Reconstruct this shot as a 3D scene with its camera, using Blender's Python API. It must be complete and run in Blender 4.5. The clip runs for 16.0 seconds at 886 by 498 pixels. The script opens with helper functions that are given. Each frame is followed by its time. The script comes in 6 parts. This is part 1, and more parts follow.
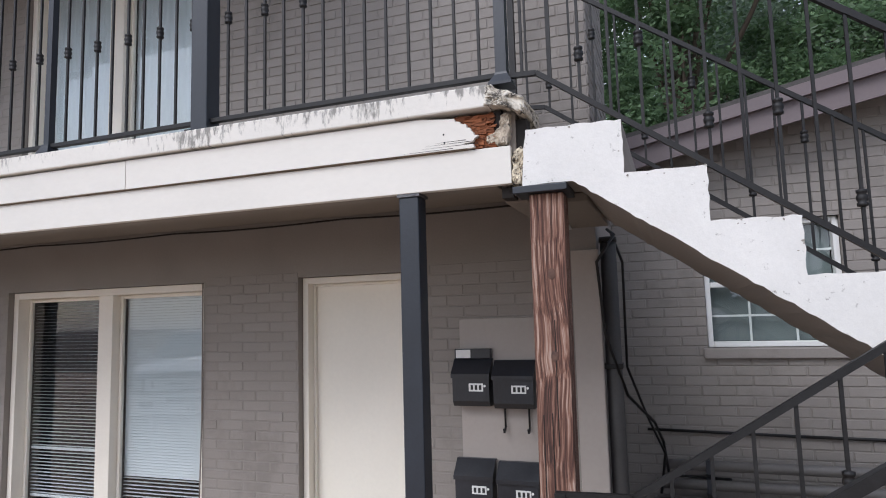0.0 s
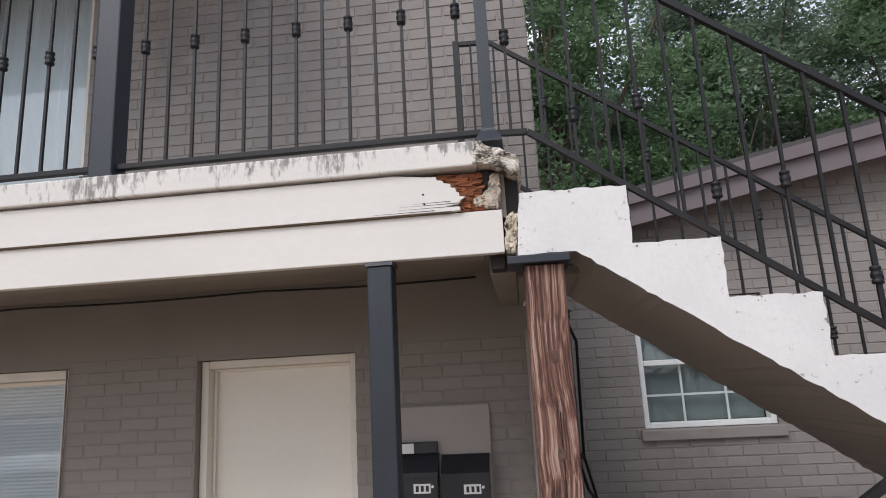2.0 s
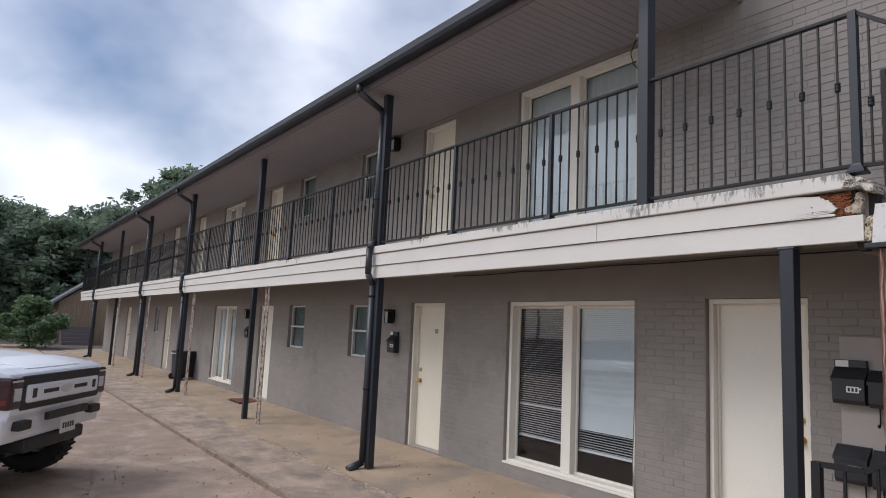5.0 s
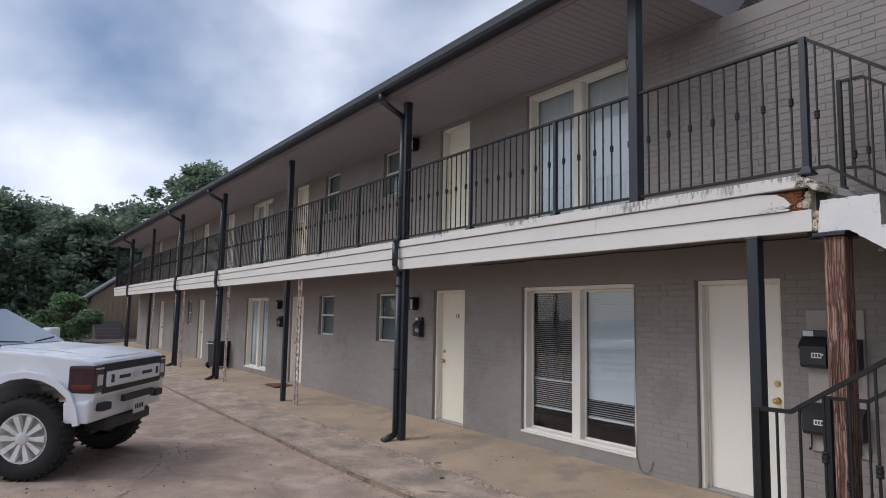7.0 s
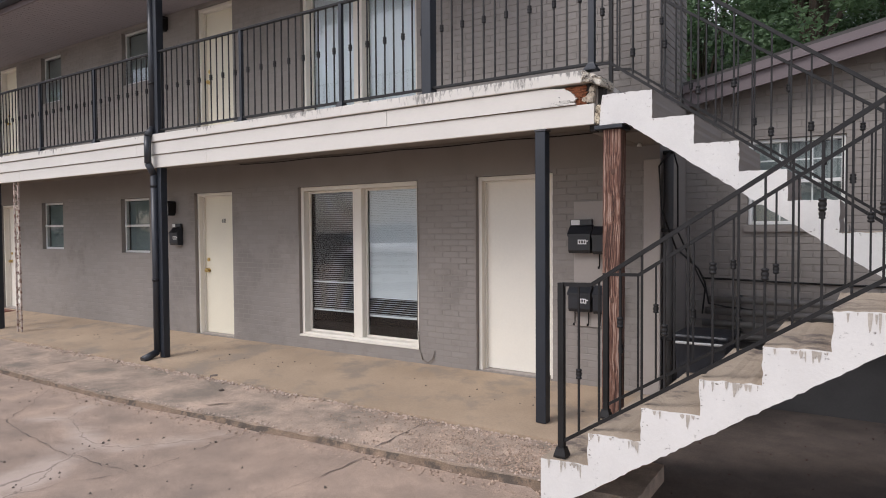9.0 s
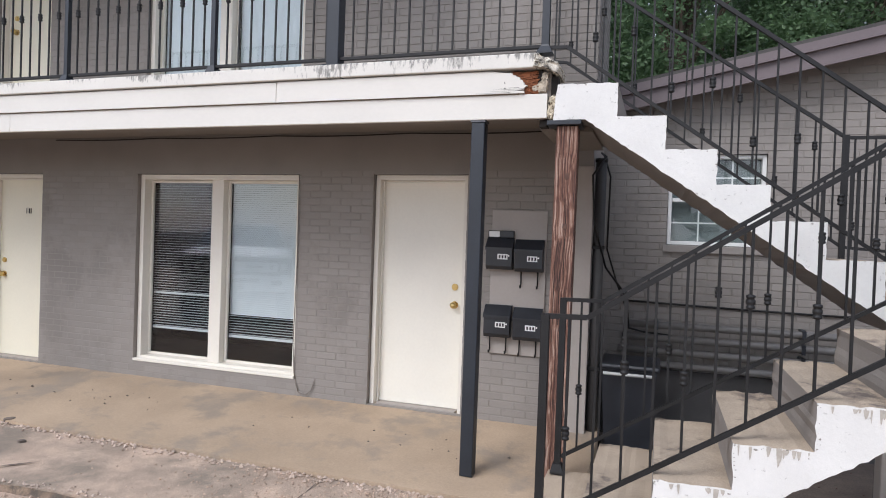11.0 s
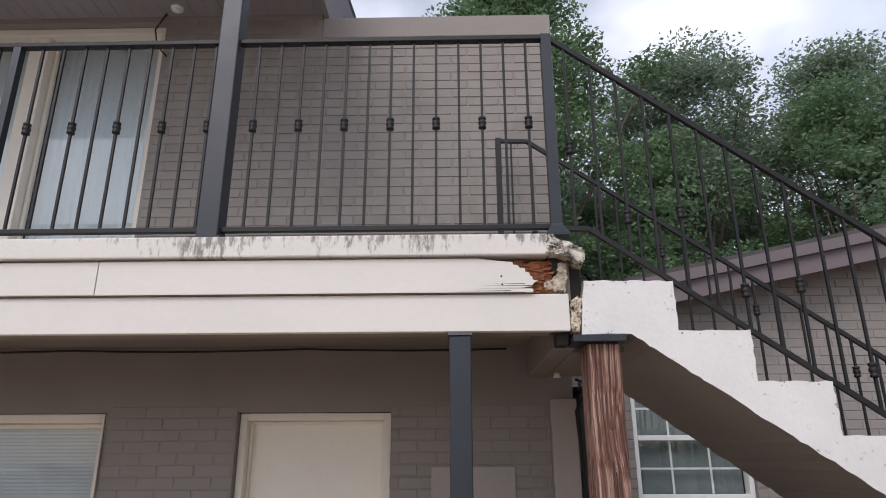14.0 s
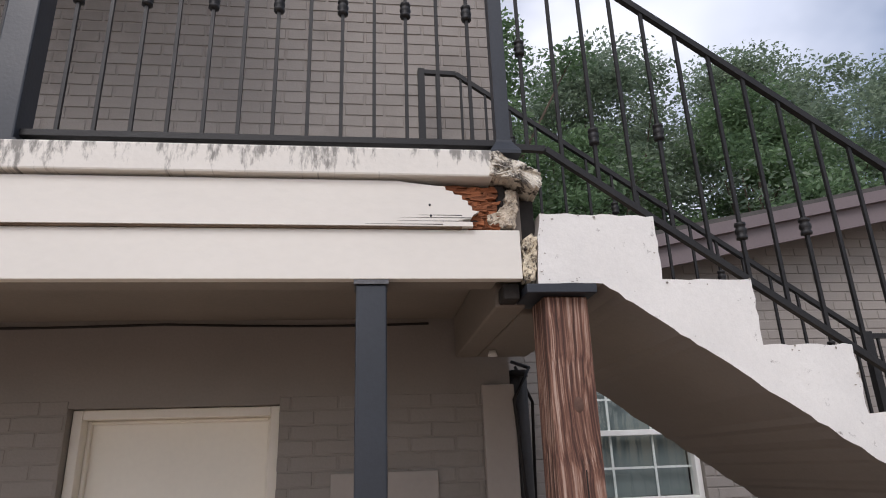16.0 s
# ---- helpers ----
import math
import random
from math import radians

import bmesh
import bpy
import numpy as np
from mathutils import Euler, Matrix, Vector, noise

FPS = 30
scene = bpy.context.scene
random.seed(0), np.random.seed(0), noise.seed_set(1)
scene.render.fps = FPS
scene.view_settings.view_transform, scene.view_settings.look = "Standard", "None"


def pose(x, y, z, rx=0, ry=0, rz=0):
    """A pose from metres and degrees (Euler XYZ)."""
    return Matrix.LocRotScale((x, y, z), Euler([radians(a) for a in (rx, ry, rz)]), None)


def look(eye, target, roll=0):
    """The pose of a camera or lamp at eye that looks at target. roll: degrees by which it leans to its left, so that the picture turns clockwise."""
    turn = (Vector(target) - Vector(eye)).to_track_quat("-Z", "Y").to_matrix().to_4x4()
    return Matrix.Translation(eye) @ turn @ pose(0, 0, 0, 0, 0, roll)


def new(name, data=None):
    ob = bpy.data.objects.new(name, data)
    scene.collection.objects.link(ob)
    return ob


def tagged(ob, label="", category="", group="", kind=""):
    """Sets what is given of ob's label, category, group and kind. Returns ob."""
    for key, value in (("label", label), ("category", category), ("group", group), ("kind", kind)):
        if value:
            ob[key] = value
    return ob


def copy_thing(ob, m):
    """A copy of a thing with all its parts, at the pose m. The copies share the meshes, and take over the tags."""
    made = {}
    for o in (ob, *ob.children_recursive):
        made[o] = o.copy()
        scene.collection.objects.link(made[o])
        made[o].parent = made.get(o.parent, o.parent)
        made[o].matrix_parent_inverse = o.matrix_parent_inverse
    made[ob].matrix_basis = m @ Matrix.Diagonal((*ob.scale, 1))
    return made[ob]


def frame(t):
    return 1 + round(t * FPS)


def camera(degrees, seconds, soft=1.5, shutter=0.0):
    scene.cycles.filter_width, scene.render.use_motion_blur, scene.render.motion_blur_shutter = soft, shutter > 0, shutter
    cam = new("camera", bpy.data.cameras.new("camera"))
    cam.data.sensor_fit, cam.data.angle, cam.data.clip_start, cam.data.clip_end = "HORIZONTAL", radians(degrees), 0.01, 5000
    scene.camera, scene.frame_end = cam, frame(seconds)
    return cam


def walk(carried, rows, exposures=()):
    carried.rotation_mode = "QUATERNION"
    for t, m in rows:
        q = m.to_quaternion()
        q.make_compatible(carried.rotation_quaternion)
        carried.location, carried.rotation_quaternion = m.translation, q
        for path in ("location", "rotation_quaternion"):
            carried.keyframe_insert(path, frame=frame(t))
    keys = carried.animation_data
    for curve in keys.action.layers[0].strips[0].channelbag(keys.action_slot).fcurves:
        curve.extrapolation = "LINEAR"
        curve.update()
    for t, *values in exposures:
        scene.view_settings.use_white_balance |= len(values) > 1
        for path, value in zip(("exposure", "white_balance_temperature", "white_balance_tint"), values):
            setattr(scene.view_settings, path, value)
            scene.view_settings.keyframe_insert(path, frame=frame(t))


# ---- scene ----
cam = camera(69.0, 16.0, 1.0)
PATH = [
    (0, (0.193, 0.537, 1.811), (-0.48, 2.409, 2.023), -1.6),
    (0.5, (0.061, 0.76, 1.83), (-0.476, 2.666, 2.114), -0.9),
    (1, (-0.082, 0.791, 1.89), (-0.425, 2.721, 2.287), -2.1),
    (1.5, (-0.347, 0.785, 1.898), (-0.594, 2.73, 2.296), -3.1),
    (2, (-0.382, 0.81, 1.884), (-0.601, 2.752, 2.308), -3.0),
    (2.5, (-0.26, 0.65, 1.818), (-0.641, 2.554, 2.296), -1.5),
    (3, (-0.067, 0.255, 1.806), (-0.678, 2.095, 2.295), 0.4),
    (3.5, (0.278, -0.032, 1.766), (-0.645, 1.676, 2.248), 2.3),
    (4, (0.617, -0.459, 1.749), (-0.563, 1.098, 2.178), 3.8),
    (4.5, (0.836, -0.882, 1.738), (-0.593, 0.478, 2.067), 3.6),
    (4.7, (0.987, -1.01, 1.719), (-0.551, 0.237, 2.002), 3.4),
    (6.8, (1.848, -1.743, 1.663), (0.133, -0.734, 1.867), 1.3),
    (7, (1.888, -1.738, 1.689), (0.248, -0.612, 1.895), 1.1),
    (7.5, (1.866, -1.844, 1.691), (0.475, -0.424, 1.91), 0.8),
    (8, (1.736, -1.957, 1.669), (0.527, -0.374, 1.852), -0.1),
    (8.5, (1.622, -1.981, 1.624), (0.476, -0.342, 1.649), -0.5),
    (9, (1.38, -1.781, 1.536), (0.278, -0.113, 1.476), -0.4),
    (9.2, (1.291, -1.705, 1.523), (0.217, -0.019, 1.448), -0.4),
    (11.3, (0.158, -1.05, 1.551), (-0.414, 0.866, 1.56), 2.1),
    (11.5, (0.051, -1.002, 1.57), (-0.484, 0.924, 1.641), 2.1),
    (12, (-0.256, -0.747, 1.622), (-0.635, 1.207, 1.824), 1.7),
    (12.5, (-0.49, -0.44, 1.675), (-0.746, 1.516, 2.008), 1.4),
    (13, (-0.597, -0.093, 1.747), (-0.796, 1.837, 2.232), 1.4),
    (13.5, (-0.758, 0.169, 1.765), (-0.895, 2.077, 2.347), 1.1),
    (14, (-0.895, 0.401, 1.845), (-0.934, 2.303, 2.463), -0.2),
    (14.5, (-0.916, 0.644, 1.856), (-0.883, 2.548, 2.467), -1.3),
    (15, (-0.802, 0.918, 1.857), (-0.771, 2.818, 2.481), -1.4),
    (15.5, (-0.793, 1.099, 1.853), (-0.729, 2.989, 2.502), -1.6),
    (16, (-0.894, 1.221, 1.811), (-0.659, 3.101, 2.453), -2.0),
]
EXPOSURES = [(0.0, 0.66, 5950, 13), (1.5, 0.61, 6150, 13), (2.5, 0.48, 6200, 14), (3.5, 0.39, 6250, 16), (4.0, 0.16, 6200, 15), (4.5, 0.24, 6150, 14), (7.0, 0.08, 5980, 13),
             (8.0, 0.21, 6150, 14), (9.0, 0.48, 6300, 15), (11.5, 0.78, 6000, 12), (12.0, 0.42, 6020, 12), (12.5, 0.38, 6050, 13), (14.0, 0.43, 6250, 15), (16.0, 0.42, 6350, 15)]
walk(cam, [(t, look(eye, target, roll)) for t, eye, target, roll in PATH], EXPOSURES)

# ---------------------------------------------------------------- light
world = bpy.data.worlds.new("sky")
scene.world = world
world.use_nodes = True
wn, wl = world.node_tree.nodes, world.node_tree.links
wn.clear()
w_out = wn.new("ShaderNodeOutputWorld")
w_bg = wn.new("ShaderNodeBackground")
w_sky = wn.new("ShaderNodeTexSky")
w_sky.sky_type = "NISHITA"
w_sky.sun_disc = False
SUN_EL, SUN_AZ = 45.0, 205.0
w_sky.sun_elevation, w_sky.sun_rotation = radians(SUN_EL), radians(SUN_AZ)
w_sky.dust_density, w_sky.air_density = 2.0, 1.0
w_co = wn.new("ShaderNodeTexCoord")
w_map = wn.new("ShaderNodeMapping")
w_map.inputs["Scale"].default_value = (1.0, 1.0, 1.5)
w_noise = wn.new("ShaderNodeTexNoise")
w_noise.inputs["Scale"].default_value = 1.9
w_noise.inputs["Detail"].default_value = 5.0
w_noise.inputs["Roughness"].default_value = 0.5
w_ramp = wn.new("ShaderNodeValToRGB")
w_ramp.color_ramp.elements[0].position = 0.38
w_ramp.color_ramp.elements[1].position = 0.64
w_mix = wn.new("ShaderNodeMix")
w_mix.data_type = "RGBA"
w_tone = wn.new("ShaderNodeTexNoise")
w_tone.inputs["Scale"].default_value = 2.6
w_tone.inputs["Detail"].default_value = 3.0
w_cloud = wn.new("ShaderNodeValToRGB")
w_cloud.color_ramp.elements[0].position, w_cloud.color_ramp.elements[0].color = 0.34, (5.4, 5.9, 6.9, 1)
w_cloud.color_ramp.elements[1].position, w_cloud.color_ramp.elements[1].color = 0.66, (10.2, 10.3, 10.6, 1)
wl.new(w_co.outputs["Generated"], w_map.inputs["Vector"])
wl.new(w_map.outputs[0], w_noise.inputs["Vector"])
wl.new(w_map.outputs[0], w_tone.inputs["Vector"])
wl.new(w_noise.outputs["Fac"], w_ramp.inputs["Fac"])
wl.new(w_tone.outputs["Fac"], w_cloud.inputs["Fac"])
wl.new(w_ramp.outputs["Color"], w_mix.inputs["Factor"])
wl.new(w_sky.outputs["Color"], w_mix.inputs["A"])
wl.new(w_cloud.outputs["Color"], w_mix.inputs["B"])
wl.new(w_mix.outputs["Result"], w_bg.inputs["Color"])
w_bg.inputs["Strength"].default_value = 0.1
wl.new(w_bg.outputs[0], w_out.inputs["Surface"])

sun_data = bpy.data.lights.new("sun", "SUN")
sun_data.energy, sun_data.angle, sun_data.color = 1.3, radians(28), (1.0, 0.97, 0.93)
sun = new("sun", sun_data)
_az, _el = radians(SUN_AZ), radians(SUN_EL)
sun.matrix_world = look((20 * math.sin(_az) * math.cos(_el), 20 * math.cos(_az) * math.cos(_el), 20 * math.sin(_el)), (0, 0, 0))


# ---------------------------------------------------------------- materials
def material(name, base, rough=0.7, metal=0.0, vary=0.12, scale=6.0, fine=60.0, bump=0.15, dirt=None, dirt_amount=0.0, dirt_scale=1.5, stretch=(1, 1, 1), per_piece=0.0, spec=0.5, speckle=0.0, dirt_soft=1.0):
    """Paint or stone with two scales of variation, fine relief and stains of their own shape."""
    m = bpy.data.materials.new(name)
    m.use_nodes = True
    n, l = m.node_tree.nodes, m.node_tree.links
    b = n["Principled BSDF"]
    b.inputs["Roughness"].default_value = rough
    b.inputs["Metallic"].default_value = metal
    b.inputs["Specular IOR Level"].default_value = spec
    co = n.new("ShaderNodeTexCoord")
    mp = n.new("ShaderNodeMapping")
    mp.inputs["Scale"].default_value = stretch
    geo = n.new("ShaderNodeNewGeometry")
    l.new(geo.outputs["Position"], mp.inputs["Vector"])
    big = n.new("ShaderNodeTexNoise")
    big.inputs["Scale"].default_value, big.inputs["Detail"].default_value = scale, 6
    small = n.new("ShaderNodeTexNoise")
    small.inputs["Scale"].default_value, small.inputs["Detail"].default_value = fine, 4
    l.new(mp.outputs[0], big.inputs["Vector"])
    l.new(mp.outputs[0], small.inputs["Vector"])
    add = n.new("ShaderNodeMath")
    add.operation = "MULTIPLY_ADD"
    add.inputs[1].default_value = 0.5
    l.new(small.outputs["Fac"], add.inputs[0])
    l.new(big.outputs["Fac"], add.inputs[2])
    last = add.outputs[0]
    if per_piece:
        r = n.new("ShaderNodeMath")
        r.operation = "MULTIPLY_ADD"
        r.inputs[1].default_value = per_piece
        info = n.new("ShaderNodeObjectInfo")
        both = n.new("ShaderNodeMath")
        both.operation = "ADD"
        l.new(geo.outputs["Random Per Island"], both.inputs[0])
        l.new(info.outputs["Random"], both.inputs[1])
        frac = n.new("ShaderNodeMath")
        frac.operation = "FRACT"
        l.new(both.outputs[0], frac.inputs[0])
        l.new(frac.outputs[0], r.inputs[0])
        l.new(last, r.inputs[2])
        last = r.outputs[0]
    rng = n.new("ShaderNodeMapRange")
    rng.inputs["From Min"].default_value, rng.inputs["From Max"].default_value = 0.45, 1.05 + per_piece
    rng.inputs["To Min"].default_value, rng.inputs["To Max"].default_value = 1 - vary, 1 + vary
    l.new(last, rng.inputs["Value"])
    mul = n.new("ShaderNodeVectorMath")
    mul.operation = "SCALE"
    mul.inputs[0].default_value = base
    l.new(rng.outputs[0], mul.inputs["Scale"])
    colour = mul.outputs[0]
    if dirt:
        dn = n.new("ShaderNodeTexNoise")
        dn.inputs["Scale"].default_value, dn.inputs["Detail"].default_value, dn.inputs["Roughness"].default_value = dirt_scale, 9, 0.68
        l.new(mp.outputs[0], dn.inputs["Vector"])
        dr = n.new("ShaderNodeMapRange")
        dr.inputs["From Min"].default_value, dr.inputs["From Max"].default_value = 0.67 - 0.25 * dirt_amount - 0.05 * dirt_soft, 0.67 - 0.25 * dirt_amount + 0.05 * dirt_soft
        l.new(dn.outputs["Fac"], dr.inputs["Value"])
        mx = n.new("ShaderNodeMix")
        mx.data_type = "RGBA"
        mx.inputs["B"].default_value = (*dirt, 1)
        l.new(dr.outputs[0], mx.inputs["Factor"])
        l.new(colour, mx.inputs["A"])
        colour = mx.outputs["Result"]
    if speckle:
        sn = n.new("ShaderNodeTexNoise")
        sn.inputs["Scale"].default_value, sn.inputs["Detail"].default_value, sn.inputs["Roughness"].default_value = 210.0, 3, 0.7
        l.new(geo.outputs["Position"], sn.inputs["Vector"])
        sr = n.new("ShaderNodeMapRange")
        sr.inputs["From Min"].default_value, sr.inputs["From Max"].default_value = 0.36, 0.64
        sr.inputs["To Min"].default_value, sr.inputs["To Max"].default_value = 1 - speckle, 1 + speckle
        l.new(sn.outputs["Fac"], sr.inputs["Value"])
        sm = n.new("ShaderNodeVectorMath")
        sm.operation = "SCALE"
        l.new(colour, sm.inputs[0])
        l.new(sr.outputs[0], sm.inputs["Scale"])
        colour = sm.outputs[0]
    l.new(colour, b.inputs["Base Color"])
    if bump:
        bp = n.new("ShaderNodeBump")
        bp.inputs["Strength"].default_value, bp.inputs["Distance"].default_value = bump, 0.01
        l.new(last, bp.inputs["Height"])
        l.new(bp.outputs[0], b.inputs["Normal"])
    rr = n.new("ShaderNodeMapRange")
    rr.inputs["To Min"].default_value, rr.inputs["To Max"].default_value = max(0.02, rough - 0.12), min(1, rough + 0.12)
    l.new(big.outputs["Fac"], rr.inputs["Value"])
    l.new(rr.outputs[0], b.inputs["Roughness"])
    return m


def glass_material(name, tint=(0.9, 0.95, 0.95)):
    m = bpy.data.materials.new(name)
    m.use_nodes = True
    n, l = m.node_tree.nodes, m.node_tree.links
    n.clear()
    out = n.new("ShaderNodeOutputMaterial")
    mix = n.new("ShaderNodeMixShader")
    lw = n.new("ShaderNodeLayerWeight")
    pw = n.new("ShaderNodeMath")
    pw.operation = "POWER"
    pw.inputs[1].default_value = 3.0
    l.new(lw.outputs["Facing"], pw.inputs[0])
    fr = n.new("ShaderNodeMath")
    fr.operation = "MULTIPLY_ADD"
    fr.inputs[1].default_value, fr.inputs[2].default_value = 0.8, 0.09
    l.new(pw.outputs[0], fr.inputs[0])
    tr = n.new("ShaderNodeBsdfTransparent")
    tr.inputs["Color"].default_value = (*tint, 1)
    gl = n.new("ShaderNodeBsdfGlossy")
    gl.inputs["Roughness"].default_value = 0.02
    no = n.new("ShaderNodeTexNoise")
    no.inputs["Scale"].default_value = 3.0
    bp = n.new("ShaderNodeBump")
    bp.inputs["Strength"].default_value, bp.inputs["Distance"].default_value = 0.03, 0.02
    l.new(no.outputs["Fac"], bp.inputs["Height"])
    l.new(bp.outputs[0], gl.inputs["Normal"])
    l.new(fr.outputs[0], mix.inputs[0])
    l.new(tr.outputs[0], mix.inputs[1])
    l.new(gl.outputs[0], mix.inputs[2])
    l.new(mix.outputs[0], out.inputs[0])
    return m


M_BRICK = material("painted_brick", (0.262, 0.236, 0.212), 0.75, vary=0.13, scale=2.2, fine=90, bump=0.35, per_piece=0.35, dirt=(0.215, 0.193, 0.173), dirt_amount=0.4, dirt_scale=1.1)
M_MORTAR = material("painted_mortar", (0.25, 0.225, 0.202), 0.8, vary=0.1, scale=3, fine=80, bump=0.2)
M_STUCCO = material("painted_masonry", (0.275, 0.246, 0.22), 0.8, vary=0.1, scale=2, fine=70, bump=0.25)
M_WHITE = material("cream_paint", (0.675, 0.645, 0.585), 0.6, vary=0.05, scale=3, fine=50, bump=0.08, stretch=(0.5, 1, 1))
M_STAIRW = material("white_painted_concrete", (0.69, 0.675, 0.64), 0.7, vary=0.06, scale=5, fine=55, bump=0.22, dirt=(0.20, 0.18, 0.16), dirt_amount=-0.02, dirt_scale=28, speckle=0.03)
M_IRON = material("black_iron", (0.012, 0.0115, 0.0115), 0.52, vary=0.4, scale=8, fine=120, bump=0.2, spec=0.35)
M_POST = material("dark_blue_steel", (0.017, 0.021, 0.028), 0.45, vary=0.25, scale=4, fine=90, bump=0.1)
M_TRIM = material("cream_trim", (0.78, 0.735, 0.645), 0.55, vary=0.05, scale=4, fine=60, bump=0.06)
M_DOOR = material("cream_door", (0.80, 0.75, 0.60), 0.5, vary=0.04, scale=2, fine=40, bump=0.05)
M_DOORW = material("white_door", (0.83, 0.79, 0.69), 0.5, vary=0.04, scale=2, fine=40, bump=0.05)
M_SOFFIT = material("grey_soffit", (0.27, 0.24, 0.245), 0.7, vary=0.08, scale=2, fine=40, bump=0.1)
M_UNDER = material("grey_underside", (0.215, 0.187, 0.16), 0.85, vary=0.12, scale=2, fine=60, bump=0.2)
M_ROOF = material("brown_trim", (0.15, 0.12, 0.122), 0.6, vary=0.1, scale=3, fine=60, bump=0.1)
M_SHINGLE = material("shingle", (0.07, 0.065, 0.06), 0.9, vary=0.3, scale=10, fine=80, bump=0.4)
M_WALKWAY = material("tan_concrete", (0.42, 0.315, 0.215), 0.85, vary=0.2, scale=1.4, fine=60, bump=0.2, dirt=(0.31, 0.25, 0.19), dirt_amount=0.45, dirt_scale=1.6, speckle=0.1)
M_APRON = material("weathered_concrete", (0.49, 0.37, 0.28), 0.9, vary=0.30, scale=3.5, fine=130, bump=0.55, dirt=(0.25, 0.205, 0.16), dirt_amount=0.62, dirt_scale=1.9, dirt_soft=2.2, speckle=0.26)
M_DRIVE = material("driveway_concrete", (0.47, 0.345, 0.258), 0.9, vary=0.22, scale=3.3, fine=120, bump=0.7, dirt=(0.30, 0.23, 0.178), dirt_amount=0.5, dirt_scale=2.1, dirt_soft=3.2, speckle=0.4)


def add_slab_cracks(m, size):
    """Broken slabs of slightly different tint, parted by wandering dark cracks with scoured pale rims."""
    n, l = m.node_tree.nodes, m.node_tree.links
    b = n["Principled BSDF"]
    old = b.inputs["Base Color"].links[0].from_socket
    geo = n.new("ShaderNodeNewGeometry")
    warp = n.new("ShaderNodeTexNoise")
    warp.inputs["Scale"].default_value, warp.inputs["Detail"].default_value, warp.inputs["Roughness"].default_value = 1.1, 6, 0.6
    l.new(geo.outputs["Position"], warp.inputs["Vector"])
    push = n.new("ShaderNodeVectorMath")
    push.operation = "MULTIPLY_ADD"
    push.inputs[1].default_value = (0.75, 0.75, 0.0)
    l.new(warp.outputs["Color"], push.inputs[0])
    l.new(geo.outputs["Position"], push.inputs[2])
    flat = n.new("ShaderNodeVectorMath")
    flat.operation = "MULTIPLY"
    flat.inputs[1].default_value = (1.0, 1.0, 0.0)
    l.new(push.outputs[0], flat.inputs[0])
    edge = n.new("ShaderNodeTexVoronoi")
    edge.feature = "DISTANCE_TO_EDGE"
    cell = n.new("ShaderNodeTexVoronoi")
    for v in (edge, cell):
        v.inputs["Scale"].default_value = 1.0 / size
        l.new(flat.outputs[0], v.inputs["Vector"])
    tint = n.new("ShaderNodeMapRange")
    tint.inputs["To Min"].default_value, tint.inputs["To Max"].default_value = 0.86, 1.12
    sep = n.new("ShaderNodeSeparateColor")
    l.new(cell.outputs["Color"], sep.inputs[0])
    l.new(sep.outputs[0], tint.inputs["Value"])
    patchy = n.new("ShaderNodeTexNoise")
    patchy.inputs["Scale"].default_value, patchy.inputs["Detail"].default_value = 1.7, 5
    l.new(geo.outputs["Position"], patchy.inputs["Vector"])
    rim = n.new("ShaderNodeMapRange")
    rim.inputs["From Min"].default_value, rim.inputs["From Max"].default_value = 0.0, 0.075
    rim.inputs["To Min"].default_value, rim.inputs["To Max"].default_value = 0.9, 0.0
    l.new(edge.outputs["Distance"], rim.inputs["Value"])
    some = n.new("ShaderNodeMapRange")
    some.inputs["From Min"].default_value, some.inputs["From Max"].default_value = 0.46, 0.62
    l.new(patchy.outputs["Fac"], some.inputs["Value"])
    rimmed = n.new("ShaderNodeMath")
    rimmed.operation = "MULTIPLY"
    l.new(rim.outputs[0], rimmed.inputs[0])
    l.new(some.outputs[0], rimmed.inputs[1])
    dark = n.new("ShaderNodeMapRange")
    dark.inputs["From Min"].default_value, dark.inputs["From Max"].default_value = 0.0006, 0.003
    dark.inputs["To Min"].default_value, dark.inputs["To Max"].default_value = 0.6, 0.0
    l.new(edge.outputs["Distance"], dark.inputs["Value"])
    sc = n.new("ShaderNodeVectorMath")
    sc.operation = "SCALE"
    l.new(old, sc.inputs[0])
    l.new(tint.outputs[0], sc.inputs["Scale"])
    pale = n.new("ShaderNodeMix")
    pale.data_type = "RGBA"
    pale.inputs["B"].default_value = (0.56, 0.45, 0.37, 1)
    l.new(rimmed.outputs[0], pale.inputs["Factor"])
    l.new(sc.outputs[0], pale.inputs["A"])
    mx = n.new("ShaderNodeMix")
    mx.data_type = "RGBA"
    mx.inputs["B"].default_value = (0.11, 0.085, 0.065, 1)
    l.new(dark.outputs[0], mx.inputs["Factor"])
    l.new(pale.outputs["Result"], mx.inputs["A"])
    l.new(mx.outputs["Result"], b.inputs["Base Color"])


add_slab_cracks(M_DRIVE, 2.6)
M_TREAD = material("bare_concrete_tread", (0.40, 0.32, 0.235), 0.9, vary=0.2, scale=5, fine=90, bump=0.4, dirt=(0.15, 0.12, 0.1), dirt_amount=0.25, dirt_scale=3, speckle=0.22)
M_SOIL = material("dark_soil", (0.115, 0.09, 0.074), 0.95, vary=0.4, scale=4, fine=70, bump=0.8, speckle=0.35)
M_BOARD = material("grey_board", (0.37, 0.33, 0.295), 0.7, vary=0.06, scale=3, fine=40, bump=0.05)
M_MAIL = material("black_mailbox", (0.02, 0.022, 0.027), 0.35, vary=0.3, scale=6, fine=80, bump=0.06)
